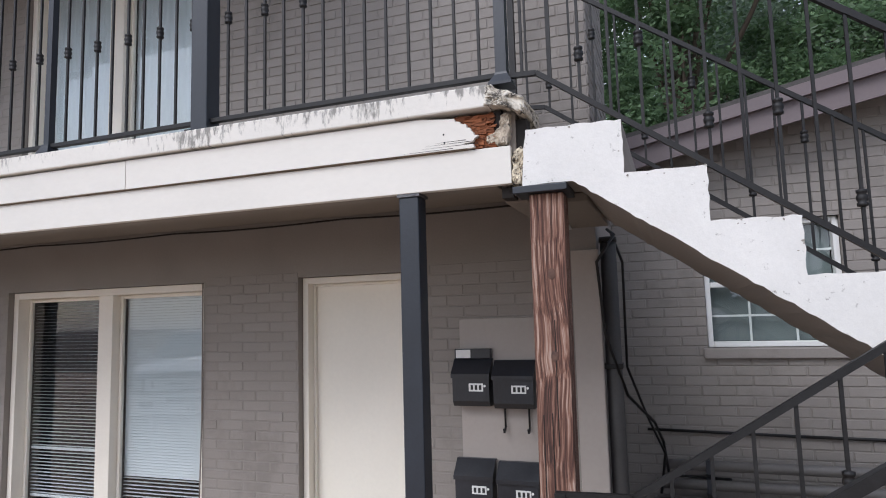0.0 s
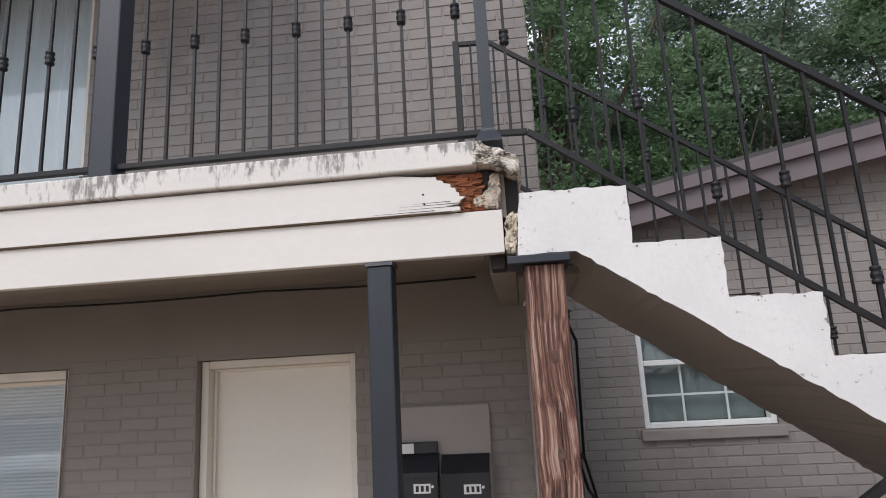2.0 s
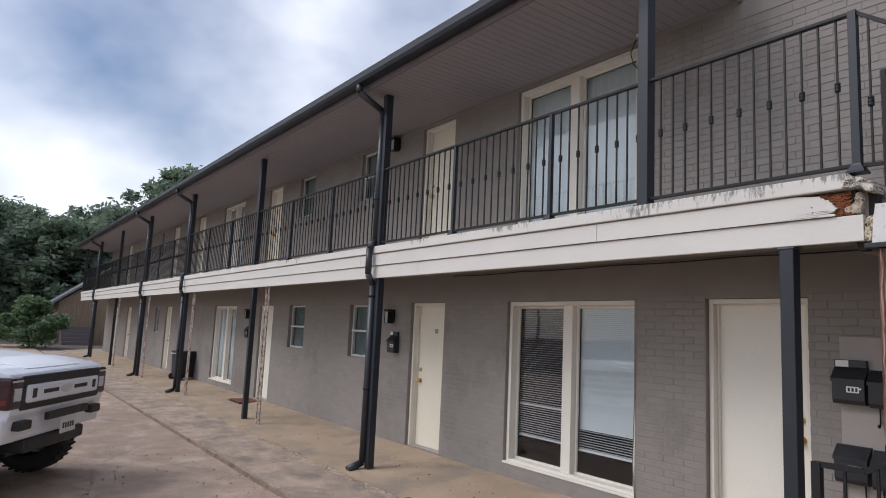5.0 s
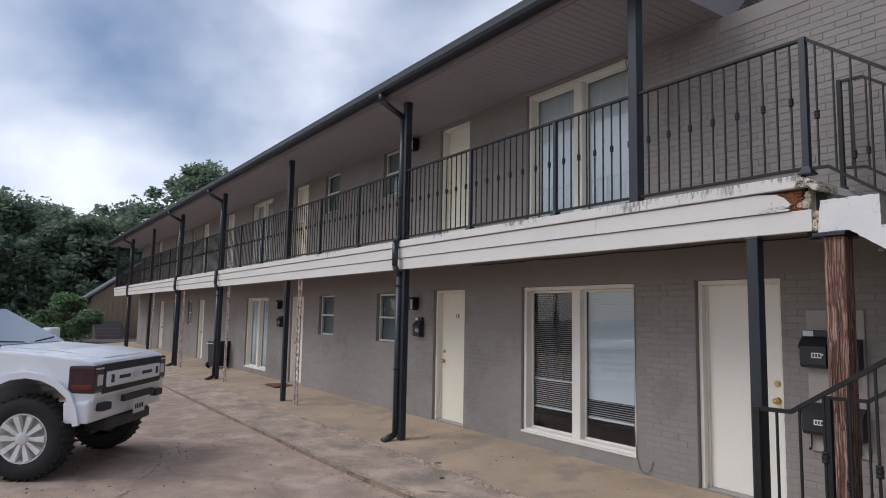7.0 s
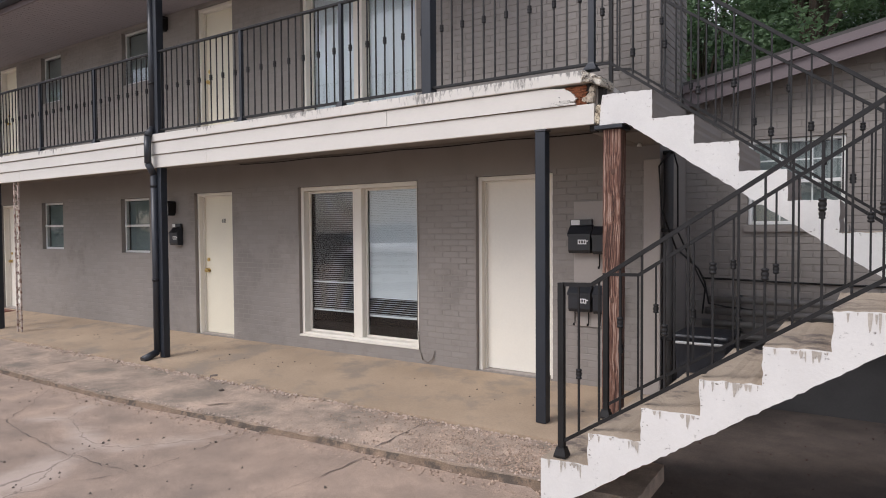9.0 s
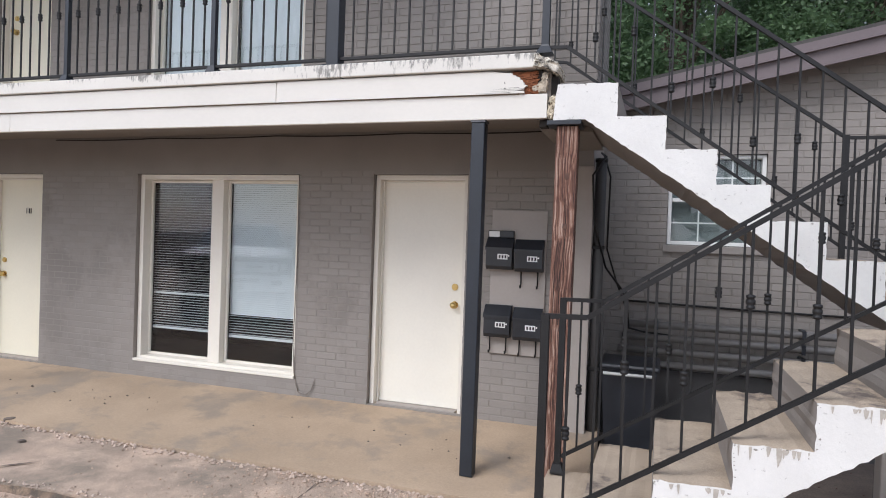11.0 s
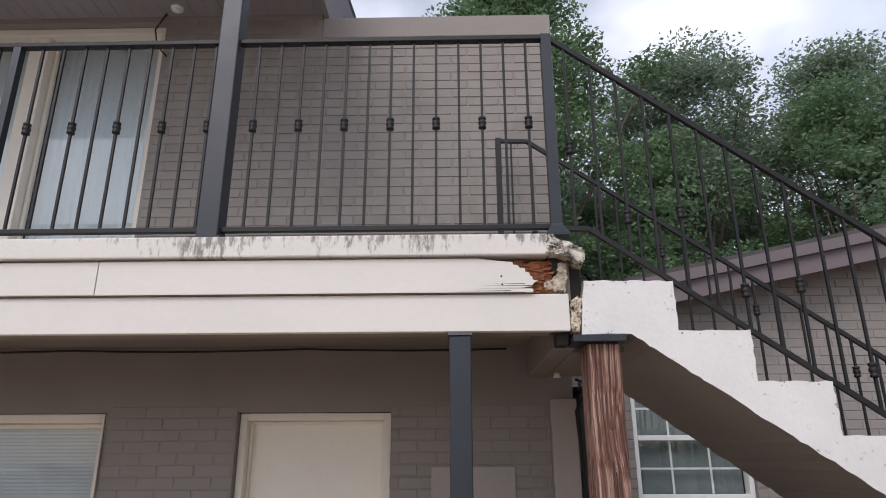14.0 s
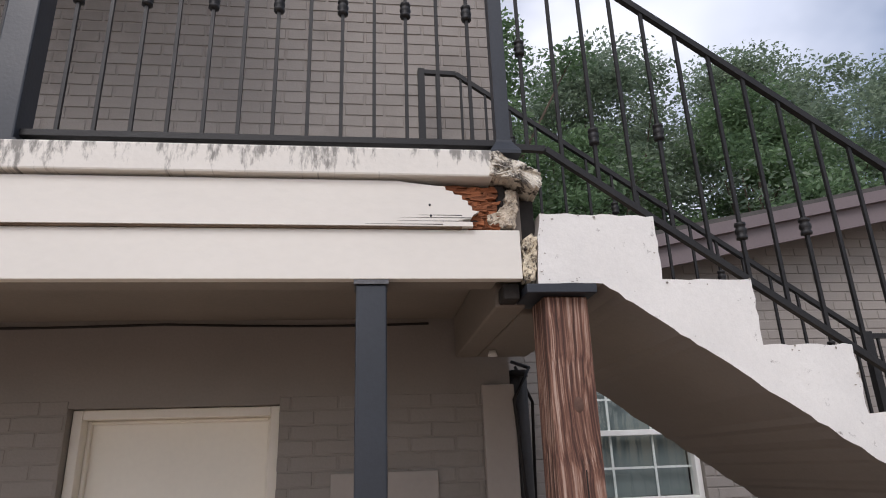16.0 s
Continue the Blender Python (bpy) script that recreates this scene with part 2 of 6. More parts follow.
M_LABEL = material("white_label", (0.75, 0.75, 0.72), 0.6, vary=0.05)
M_INK = material("dark_ink", (0.02, 0.02, 0.02), 0.6)
M_BRASS = material("brass", (0.65, 0.48, 0.2), 0.3, metal=1.0, vary=0.1, bump=0)
# Near-black: the rooms' lack of light is put into the wall colour.
M_DARK = material("unlit_room_black", (0.008, 0.008, 0.009), 0.9, vary=0.3, scale=1)
M_CURTAIN = material("pale_curtain", (0.80, 0.84, 0.88), 0.85, vary=0.05, scale=2, fine=40)
M_BLIND = material("white_blind", (0.72, 0.73, 0.74), 0.5, vary=0.04, bump=0)
M_GLASS = glass_material("window_glass")
M_BARK = material("bark", (0.10, 0.075, 0.055), 0.9, vary=0.3, scale=6, fine=40, bump=0.8, stretch=(1, 1, 0.3))


# ---------------------------------------------------------------- mesh helpers
def box(bm, x0, x1, y0, y1, z0, z1, bevel=0.0):
    vs = [bm.verts.new(p) for p in ((x0, y0, z0), (x1, y0, z0), (x1, y1, z0), (x0, y1, z0), (x0, y0, z1), (x1, y0, z1), (x1, y1, z1), (x0, y1, z1))]
    fs = [bm.faces.new([vs[i] for i in f]) for f in ((3, 2, 1, 0), (4, 5, 6, 7), (0, 1, 5, 4), (1, 2, 6, 5), (2, 3, 7, 6), (3, 0, 4, 7))]
    if bevel:
        es = {e for f in fs for e in f.edges}
        bmesh.ops.bevel(bm, geom=list(es), offset=bevel, segments=2, affect="EDGES", profile=0.5)
    return bm


def rod(bm, a, b, r, sides=8, r2=None, square=False, cap=True):
    """A bar from a to b: round, or square with half-width r."""
    a, b = Vector(a), Vector(b)
    d = (b - a).normalized()
    side = d.orthogonal().normalized() if abs(d.z) > 0.95 else d.cross(Vector((0, 0, 1))).normalized()
    if abs(d.z) > 0.95:
        side = Vector((1, 0, 0))
    up = side.cross(d).normalized()
    side = d.cross(up).normalized()
    r2 = r if r2 is None else r2
    n = 4 if square else sides
    k = math.sqrt(2) if square else 1.0
    off = math.pi / 4 if square else 0.0
    rings = []
    for c, rr in ((a, r), (b, r2)):
        rings.append([bm.verts.new(c + (side * math.cos(off + 2 * math.pi * i / n) + up * math.sin(off + 2 * math.pi * i / n)) * rr * k) for i in range(n)])
    for i in range(n):
        f = bm.faces.new((rings[0][i], rings[0][(i + 1) % n], rings[1][(i + 1) % n], rings[1][i]))
        f.smooth = not square
    if cap:
        bm.faces.new(rings[0][::-1])
        bm.faces.new(rings[1])
    return bm


def tube(bm, pts, r, sides=8):
    for a, b in zip(pts, pts[1:]):
        rod(bm, a, b, r, sides)
    return bm


def prism(bm, outline, y0, y1):
    """An outline in x and z, pushed through from y0 to y1."""
    a = [bm.verts.new((x, y0, z)) for x, z in outline]
    b = [bm.verts.new((x, y1, z)) for x, z in outline]
    bm.faces.new(a)
    bm.faces.new(b[::-1])
    for i in range(len(a)):
        j = (i + 1) % len(a)
        bm.faces.new((a[j], a[i], b[i], b[j]))
    bmesh.ops.recalc_face_normals(bm, faces=bm.faces[:])
    return bm


def link_mesh(name, bm, mat_):
    me = bpy.data.meshes.new(name)
    bmesh.ops.recalc_face_normals(bm, faces=bm.faces[:])
    bm.to_mesh(me)
    bm.free()
    for m in (mat_ if isinstance(mat_, (list, tuple)) else [mat_]):
        me.materials.append(m)
    return new(name, me)


def part(name, bm, mat_, parent, label=""):
    ob = link_mesh(name, bm, mat_)
    ob.parent = parent
    if label:
        tagged(ob, label)
    return ob


def thing(name, label, category, at=(0, 0, 0), group="", kind="", rz=0.0):
    ob = new(name)
    ob.empty_display_size = 0.1
    ob.matrix_world = pose(*at, 0, 0, rz)
    return tagged(ob, label, category, group, kind)


def solid(name, bm, mat_, label, category, kind="", group=""):
    return tagged(link_mesh(name, bm, mat_), label, category, group, kind)


def B():
    return bmesh.new()


# ---------------------------------------------------------------- plan
WALL_Y = 4.25       # face of the front wall
EDGE_Y = 3.08       # face of the balcony's edge boards
WEST, EAST = -34.3, -0.22
SLAB_TOP = 2.772
SOFFIT_Z = 4.86
BAYS = [-2.0, -6.19, -10.84, -15.62, -20.42, -25.2, -29.9, -34.1]


# ---------------------------------------------------------------- ground
def ground_sheet():
    bm = B()
    box(bm, -400, 400, -300, 500, -0.6, -0.24)
    return solid("ground", bm, M_SOIL, "dark bare soil and grass beyond the paving", "ground", "structure")


def kerb_y(x):
    """The kerb line runs a little askew of the wall near the stair."""
    return 1.815 + 0.06 * max(0.0, min(x, -0.2) + 5.5)


def slab_sheet(name, xs, ys, heights, mat_, label, jitter=0.006, depth=0.3, seed=1, bend=None):
    """A worn paving sheet: a grid whose top follows heights(x, y) with small unevenness."""
    rnd = random.Random(seed)
    bm = B()
    bend = bend or (lambda x, y: y)
    top = [[bm.verts.new((x, bend(x, y) + (rnd.uniform(-0.014, 0.010) if j in (0, len(ys) - 1) else 0), heights(x, bend(x, y)) + rnd.uniform(-jitter, jitter))) for j, y in enumerate(ys)] for x in xs]
    for i in range(len(xs) - 1):
        for j in range(len(ys) - 1):
            f = bm.faces.new((top[i][j], top[i + 1][j], top[i + 1][j + 1], top[i][j + 1]))
            f.smooth = True
    n, m = len(xs), len(ys)
    rim = [top[i][0] for i in range(n)] + [top[n - 1][j] for j in range(1, m)] + [top[i][m - 1] for i in range(n - 2, -1, -1)] + [top[0][j] for j in range(m - 2, 0, -1)]
    rim = [bm.verts.new(v.co) for v in rim]
    low = [bm.verts.new((v.co.x, v.co.y, v.co.z - depth)) for v in rim]
    for i in range(len(rim)):
        j = (i + 1) % len(rim)
        bm.faces.new((rim[j], rim[i], low[i], low[j]))
    return solid(name, bm, mat_, label, "paving", "structure")


def steps_between(a, b, s):
    n = max(1, round((b - a) / s))
    return [a + (b - a) * i / n for i in range(n + 1)]


ground_sheet()
slab_sheet("walkway", steps_between(-36, -0.1, 0.3), steps_between(2.81, 4.4, 0.25), lambda x, y: -0.005 - 0.068 * (4.25 - y), M_WALKWAY, "tan concrete walkway along the apartment wall", 0.002, seed=2)
slab_sheet("apron", steps_between(-36, 0.2, 0.16), steps_between(0.0, 1.0, 0.1), lambda x, y: -0.122 - 0.03 * (2.9 - y), M_APRON, "crumbling weathered concrete apron with worn kerb edge", 0.007, seed=3, bend=lambda x, v: (kerb_y(x) + 0.02) * (1 - v) + 2.795 * v)
slab_sheet("driveway", steps_between(-44, 8.0, 0.5), steps_between(-14, 1.70, 0.35), lambda x, y: -0.205 - 0.001 * (1.7 - y), M_DRIVE, "cracked tan concrete driveway", 0.006, seed=4, bend=lambda x, y: y + max(0.0, (y + 1.0) / 2.7) * (kerb_y(x) - 1.70 if x < 0 else 0.0))


# ---------------------------------------------------------------- front wall with openings and bricks
LOWER = [("door", -2.175, -1.278, 0.0, 2.105), ("win", -4.88, -2.945, 0.15, 2.105), ("door", -7.07, -6.205, 0.0, 2.105),
         ("small", -9.04, -8.23, 1.19, 2.085), ("small", -11.73, -10.94, 1.22, 2.09), ("door", -13.45, -12.62, 0.0, 2.09), ("win", -16.88, -15.05, 0.13, 2.09),
         ("door", -22.35, -21.55, 0.0, 2.09), ("small", -23.9, -23.3, 1.19, 2.06), ("small", -26.3, -25.7, 1.19, 2.06), ("door", -29.1, -28.2, 0.0, 2.09), ("door", -31.9, -31.0, 0.0, 2.09)]
UPPER = [("win", -4.80, -2.945, 2.86, 4.82), ("door", -6.965, -6.14, 2.80, 4.82), ("small", -8.92, -8.17, 3.94, 4.80), ("small", -11.62, -10.88, 3.94, 4.80),
         ("door", -13.40, -12.60, 2.80, 4.82), ("win", -16.75, -15.05, 2.86, 4.82), ("door", -19.3, -18.5, 2.80, 4.82), ("door", -22.3, -21.5, 2.8, 4.82), ("small", -23.9, -23.3, 3.92, 4.8), ("door", -26.6, -25.8, 2.8, 4.82), ("door", -30.2, -29.4, 2.8, 4.82)]
COURSE, BRICK = 0.0655, 0.212


def wall_with_openings(name, x0, x1, z0, z1, y0, y1, holes, mat_, label):
    xs = sorted({x0, x1, *[h[1] for h in holes], *[h[2] for h in holes]})
    bm = B()
    for a, b in zip(xs, xs[1:]):
        mid = (a + b) / 2
        cut = [(h[3], h[4]) for h in holes if h[1] < mid < h[2]]
        spans, z = [], z0
        for c0, c1 in sorted(cut):
            if c0 > z + 0.01:
                spans.append((z, c0))
            z = c1
        if z < z1:
            spans.append((z, z1))
        for s0, s1 in spans:
            box(bm, a, b, y0, y1, s0, s1)
    bmesh.ops.remove_doubles(bm, verts=bm.verts[:], dist=0.0005)
    return solid(name, bm, mat_, label, "wall", "structure")


def brick_boxes(x0, x1, z0, z1, holes, seed, proud=0.0055):
    """Running-bond bricks of a wall facing -y, as (x0, x1, z0, z1, proud)."""
    rnd = random.Random(seed)
    out, row, z = [], 0, z0
    while z + COURSE * 0.6 < z1:
        x = x0 - (BRICK / 2 if row % 2 else 0)
        while x < x1:
            a, b = max(x, x0) + 0.004, min(x + BRICK, x1) - 0.004
            lo, hi = z + 0.004, min(z + COURSE, z1) - 0.004
            x += BRICK
            if b - a < 0.03:
                continue
            pieces = [(a, b)]
            for _, h0, h1, v0, v1 in holes:
                if hi > v0 and lo < v1:
                    nxt = []
                    for p, q in pieces:
                        if q <= h0 or p >= h1:
                            nxt.append((p, q))
                        else:
                            if h0 - p > 0.02:
                                nxt.append((p, h0))
                            if q - h1 > 0.02:
                                nxt.append((h1, q))
                    pieces = nxt
            for p, q in pieces:
                out.append((p, q, lo, hi, proud + rnd.uniform(-0.0012, 0.0015)))
        z += COURSE
        row += 1
    return out


def brick_skin(name, bricks, y, mat_, parent, label):
    verts, faces = [], []
    c = 0.0025
    for p, q, lo, hi, d in bricks:
        k = len(verts)
        verts += [(p, y, lo), (q, y, lo), (q, y, hi), (p, y, hi), (p + c, y - d, lo + c), (q - c, y - d, lo + c), (q - c, y - d, hi - c), (p + c, y - d, hi - c)]
        faces += [(k + 4, k + 5, k + 6, k + 7), (k, k + 1, k + 5, k + 4), (k + 1, k + 2, k + 6, k + 5), (k + 2, k + 3, k + 7, k + 6), (k + 3, k, k + 4, k + 7)]
    me = bpy.data.meshes.new(name)
    me.from_pydata(verts, [], faces)
    me.materials.append(mat_)
    ob = new(name, me)
    ob.parent = parent
    return tagged(ob, label, kind="stuff")


wall_low = wall_with_openings("wall_front_lower", WEST, EAST, -0.25, 2.62, WALL_Y, WALL_Y + 0.22, LOWER, M_MORTAR, "grey-brown painted brick wall of the ground floor")
wall_up = wall_with_openings("wall_front_upper", WEST, EAST, 2.62, 4.822, WALL_Y, WALL_Y + 0.22, UPPER, M_MORTAR, "grey-brown painted brick wall of the upper floor")
LOW_BRICKS = brick_boxes(WEST, EAST, -0.02, 2.14, LOWER, 5, 0.0026)
UP_BRICKS = [b for b in brick_boxes(WEST, EAST, 2.80, 4.85, UPPER, 6, 0.0042) if b[3] < 4.66 or b[1] < -1.84]
# the paint lies thicker away from the stair, so the joints show less there
LOW_BRICKS = [(p, q, lo, hi, d * (0.45 if p < -3.0 else 1.0)) for p, q, lo, hi, d in LOW_BRICKS]
UP_BRICKS = [(p, q, lo, hi, d * (0.5 if p < -3.0 else 1.0)) for p, q, lo, hi, d in UP_BRICKS]


def share(bricks, test):
    near = [b for b in bricks if test(b)][:300]
    chosen = set(near)
    return near, [b for b in bricks if b not in chosen]


NEAR_LOW, REST_LOW = share(LOW_BRICKS, lambda b: b[0] > -3.0)
NEAR_UP, REST_UP = share(UP_BRICKS, lambda b: b[0] > -2.6)
brick_skin("bricks", REST_LOW, WALL_Y, M_BRICK, wall_low, "painted running-bond bricks")
brick_skin("bricks", REST_UP, WALL_Y, M_BRICK, wall_up, "painted running-bond bricks")

bm = B()
box(bm, EAST - 0.22, EAST, WALL_Y + 0.22, 12.0, -0.25, 3.0)
box(bm, EAST - 0.22, EAST, WALL_Y + 0.22, 4.78, 3.0, 4.82)
end_wall = solid("wall_east_end", bm, M_STUCCO, "plain painted end wall of the apartments", "wall", "structure")
bm = B()
box(bm, WEST, WEST + 0.22, WALL_Y + 0.22, 12.0, -0.25, 4.86)
solid("wall_west_end", bm, M_STUCCO, "plain painted end wall of the apartments", "wall", "structure")
# Unseen walls and floor, added to close the rooms off from the sky.
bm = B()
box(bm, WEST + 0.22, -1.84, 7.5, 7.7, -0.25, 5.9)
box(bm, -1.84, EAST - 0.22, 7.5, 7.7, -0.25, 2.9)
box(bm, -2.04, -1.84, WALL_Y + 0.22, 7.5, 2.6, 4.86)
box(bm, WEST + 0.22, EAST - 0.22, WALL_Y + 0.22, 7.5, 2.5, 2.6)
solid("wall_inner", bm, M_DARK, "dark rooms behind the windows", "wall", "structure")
bm = box(B(), -1.84, EAST - 0.22, WALL_Y + 0.22, 12.0, 2.9, 2.98)
solid("roof_flat", bm, M_SHINGLE, "flat dark roof behind the brick parapet wall", "roof", "structure")

EAST_BRICKS = brick_boxes(WALL_Y, 5.25, 2.42, 4.66, [], 9)
bm = box(B(), -1.82, EAST + 0.004, WALL_Y - 0.008, WALL_Y + 0.222, 4.665, 4.832, 0.006)
solid("wall_cap", bm, M_STUCCO, "smooth painted cap band on top of the brick wall", "trim", "structure")
bm = box(B(), WEST, -1.823, WALL_Y - 0.007, WALL_Y + 0.1, 4.824, 4.875, 0.003)
solid("frieze", bm, M_STUCCO, "painted frieze board between wall and soffit", "trim", "structure")
bm = box(B(), -0.36, EAST + 0.012, WALL_Y - 0.035, WALL_Y - 0.001, -0.04, 2.17, 0.006)
solid("pilaster", bm, M_BOARD, "smooth pale painted pilaster at the wall's corner", "trim", "structure")

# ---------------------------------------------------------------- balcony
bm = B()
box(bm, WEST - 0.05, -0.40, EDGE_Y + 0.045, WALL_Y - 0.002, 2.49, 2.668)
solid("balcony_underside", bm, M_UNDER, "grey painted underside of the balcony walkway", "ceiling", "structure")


def streak_material(name, base, dark, x0, x1, amount=0.5, zs=1.3, xs=16.0):
    """Cream paint with black run-down streaks, heavier between x0 and x1."""
    m = material(name, base, 0.65, vary=0.06, scale=3, fine=50, bump=0.2)
    n, l = m.node_tree.nodes, m.node_tree.links
    b = n["Principled BSDF"]
    old = b.inputs["Base Color"].links[0].from_socket
    geo = n.new("ShaderNodeNewGeometry")
    mp = n.new("ShaderNodeMapping")
    mp.inputs["Scale"].default_value = (xs, 1.0, zs)
    l.new(geo.outputs["Position"], mp.inputs["Vector"])
    no = n.new("ShaderNodeTexNoise")
    no.inputs["Scale"].default_value, no.inputs["Detail"].default_value, no.inputs["Roughness"].default_value = 1.0, 7, 0.7
    l.new(mp.outputs[0], no.inputs["Vector"])
    n2 = n.new("ShaderNodeTexNoise")
    n2.inputs["Scale"].default_value, n2.inputs["Detail"].default_value = 1.9, 5
    l.new(geo.outputs["Position"], n2.inputs["Vector"])
    sep = n.new("ShaderNodeSeparateXYZ")
    l.new(geo.outputs["Position"], sep.inputs[0])
    rg = n.new("ShaderNodeMapRange")
    rg.interpolation_type = "SMOOTHSTEP"
    rg.inputs["From Min"].default_value, rg.inputs["From Max"].default_value = x0, x1
    l.new(sep.outputs["X"], rg.inputs["Value"])
    a1 = n.new("ShaderNodeMath")
    a1.operation = "MULTIPLY"
    l.new(rg.outputs[0], a1.inputs[0])
    a1.inputs[1].default_value = 0.16
    a2 = n.new("ShaderNodeMath")
    a2.operation = "ADD"
    l.new(a1.outputs[0], a2.inputs[0])
    l.new(no.outputs["Fac"], a2.inputs[1])
    a3 = n.new("ShaderNodeMath")
    a3.operation = "MULTIPLY_ADD"
    a3.inputs[1].default_value = 0.8
    l.new(n2.outputs["Fac"], a3.inputs[0])
    l.new(a2.outputs[0], a3.inputs[2])
    end = n.new("ShaderNodeMapRange")
    end.interpolation_type = "SMOOTHSTEP"
    end.inputs["From Min"].default_value, end.inputs["From Max"].default_value = -1.25, -0.85
    end.inputs["To Max"].default_value = -0.09
    l.new(sep.outputs["X"], end.inputs["Value"])
    run = n.new("ShaderNodeMapRange")
    run.inputs["From Min"].default_value, run.inputs["From Max"].default_value = 2.68, 2.772
    run.inputs["To Min"].default_value, run.inputs["To Max"].default_value = -0.13, 0.03
    l.new(sep.outputs["Z"], run.inputs["Value"])
    for extra in (end, run):
        more = n.new("ShaderNodeMath")
        more.operation = "ADD"
        l.new(a3.outputs[0], more.inputs[0])
        l.new(extra.outputs[0], more.inputs[1])
        a3 = more
    th = n.new("ShaderNodeMapRange")
    th.inputs["From Min"].default_value, th.inputs["From Max"].default_value = 0.97, 1.09
    th.inputs["To Max"].default_value = amount
    l.new(a3.outputs[0], th.inputs["Value"])
    mx = n.new("ShaderNodeMix")
    mx.data_type = "RGBA"
    mx.inputs["B"].default_value = (*dark, 1)
    l.new(th.outputs[0], mx.inputs["Factor"])
    l.new(old, mx.inputs["A"])
    l.new(mx.outputs["Result"], b.inputs["Base Color"])
    return m


M_SLABEDGE = streak_material("streaked_slab_edge", (0.675, 0.645, 0.585), (0.085, 0.08, 0.07), -2.45, -1.95, 0.75, zs=9.0, xs=30.0)
M_ROT = material("rotten_wood", (0.20, 0.068, 0.026), 0.9, vary=0.8, scale=22, fine=120, bump=0.9, stretch=(0.25, 1, 1.6), per_piece=0.6)
M_RUBBLE = material("crumbling_concrete", (0.45, 0.385, 0.30), 0.95, vary=0.4, scale=25, fine=140, bump=1.0, dirt=(0.05, 0.045, 0.04), dirt_amount=0.4, dirt_scale=22)
M_GAP = material("brown_joint_dirt", (0.17, 0.125, 0.085), 0.95, vary=0.4, scale=9, fine=60, bump=0.3)
M_BLACKHOLE = material("near_black", (0.018, 0.015, 0.013), 0.9, vary=0.4, scale=12, bump=0.4)


def rough_outline(pts, step, jitter, seed, sharp=()):
    """A closed outline with points added along its edges and each shifted a little."""
    rnd = random.Random(seed)
    out = []
    for i, (a, b) in enumerate(zip(pts, pts[1:] + pts[:1])):
        n = max(1, int(math.dist(a, b) / step))
        j = 0.0 if i in sharp else jitter
        for k in range(n):
            u = k / n
            amp = j * (0.4 if k == 0 else 1.0)
            out.append((a[0] + (b[0] - a[0]) * u + rnd.uniform(-amp, amp), a[1] + (b[1] - a[1]) * u + rnd.uniform(-amp, amp)))
    return out


bm = box(B(), WEST - 0.05, -0.497, EDGE_Y - 0.035, WALL_Y - 0.002, 2.676, SLAB_TOP, 0.007)
solid("balcony_slab", bm, M_SLABEDGE, "cream painted concrete balcony floor edge with black streaks", "slab", "structure")

def board_run(name, z0, z1, y0, label, ends):
    """Edge boards butted end to end, the last with a broken or sawn end."""
    for i, (a, b) in enumerate(ends):
        bm = box(B(), a + 0.0015, b - 0.0015, y0, EDGE_Y + 0.042, z0, z1, 0.003)
        solid(name, bm, M_WHITE, label, "trim", "structure")


board_run("edge_board_upper", 2.517, 2.667, EDGE_Y - 0.012, "cream painted wooden edge board under the slab", [(-34.35, -29.7), (-29.7, -25.0), (-25.0, -20.2), (-20.2, -15.4), (-15.4, -10.9), (-10.9, -6.6), (-6.6, -2.455)])
board_run("edge_board_lower", 2.352, 2.512, EDGE_Y + 0.006, "cream painted lower wooden edge board", [(-34.35, -29.0), (-29.0, -24.3), (-24.3, -19.5), (-19.5, -14.6), (-14.6, -9.9), (-9.9, -5.2), (-5.2, -0.414)])
bm = box(B(), WEST - 0.05, -0.60, EDGE_Y - 0.006, EDGE_Y + 0.04, 2.5125, 2.5165)
solid("board_gap", bm, M_GAP, "brown dirt-filled joint between the edge boards", "trim", "structure")
jag = [(-2.4515, 2.517), (-0.566, 2.517), (-0.567, 2.530), (-0.585, 2.534), (-0.62, 2.537), (-0.572, 2.541), (-0.563, 2.556), (-0.545, 2.566), (-0.566, 2.570), (-0.568, 2.584), (-0.578, 2.588), (-0.580, 2.602), (-0.597, 2.606), (-0.598, 2.620), (-0.622, 2.624), (-0.626, 2.634), (-0.648, 2.638), (-0.650, 2.650), (-0.69, 2.653), (-0.76, 2.661), (-0.80, 2.667), (-2.4515, 2.667)]
bm = prism(B(), jag, EDGE_Y - 0.012, EDGE_Y + 0.02)
broken = solid("edge_board_broken", bm, M_WHITE, "cream painted edge board split and rotted at its end", "trim", "structure")
bm = B()
rnd = random.Random(12)
for i in range(230):
    z = 2.520 + 0.136 * rnd.random()
    u = (z - 2.517) / 0.14
    x1 = -0.478 + rnd.uniform(-0.02, 0.006)
    x0 = -0.585 - 0.09 * u
    a = rnd.uniform(x0, x1 - 0.02)
    b = min(x1, a + rnd.uniform(0.015, 0.06))
    y = EDGE_Y + 0.004 + 0.016 * rnd.random() + 0.012 * max(0.0, noise.noise(Vector((a * 30, z * 45, 3))))
    h = rnd.uniform(0.0025, 0.008)
    box(bm, a, b, y, EDGE_Y + 0.05, z - h, z + h)
    for v in bm.verts[-8:]:
        v.co += Vector((rnd.uniform(-0.007, 0.007), rnd.uniform(-0.003, 0.004), rnd.uniform(-0.005, 0.005)))
part("rotten_core", bm, M_ROT, broken, "splintered orange rotten wood")
bm = B()
for x, z in ((-0.700, 2.587), (-0.697, 2.551)):
    bmesh.ops.create_icosphere(bm, subdivisions=1, radius=0.0045, matrix=Matrix.Translation((x, EDGE_Y - 0.012, z)))
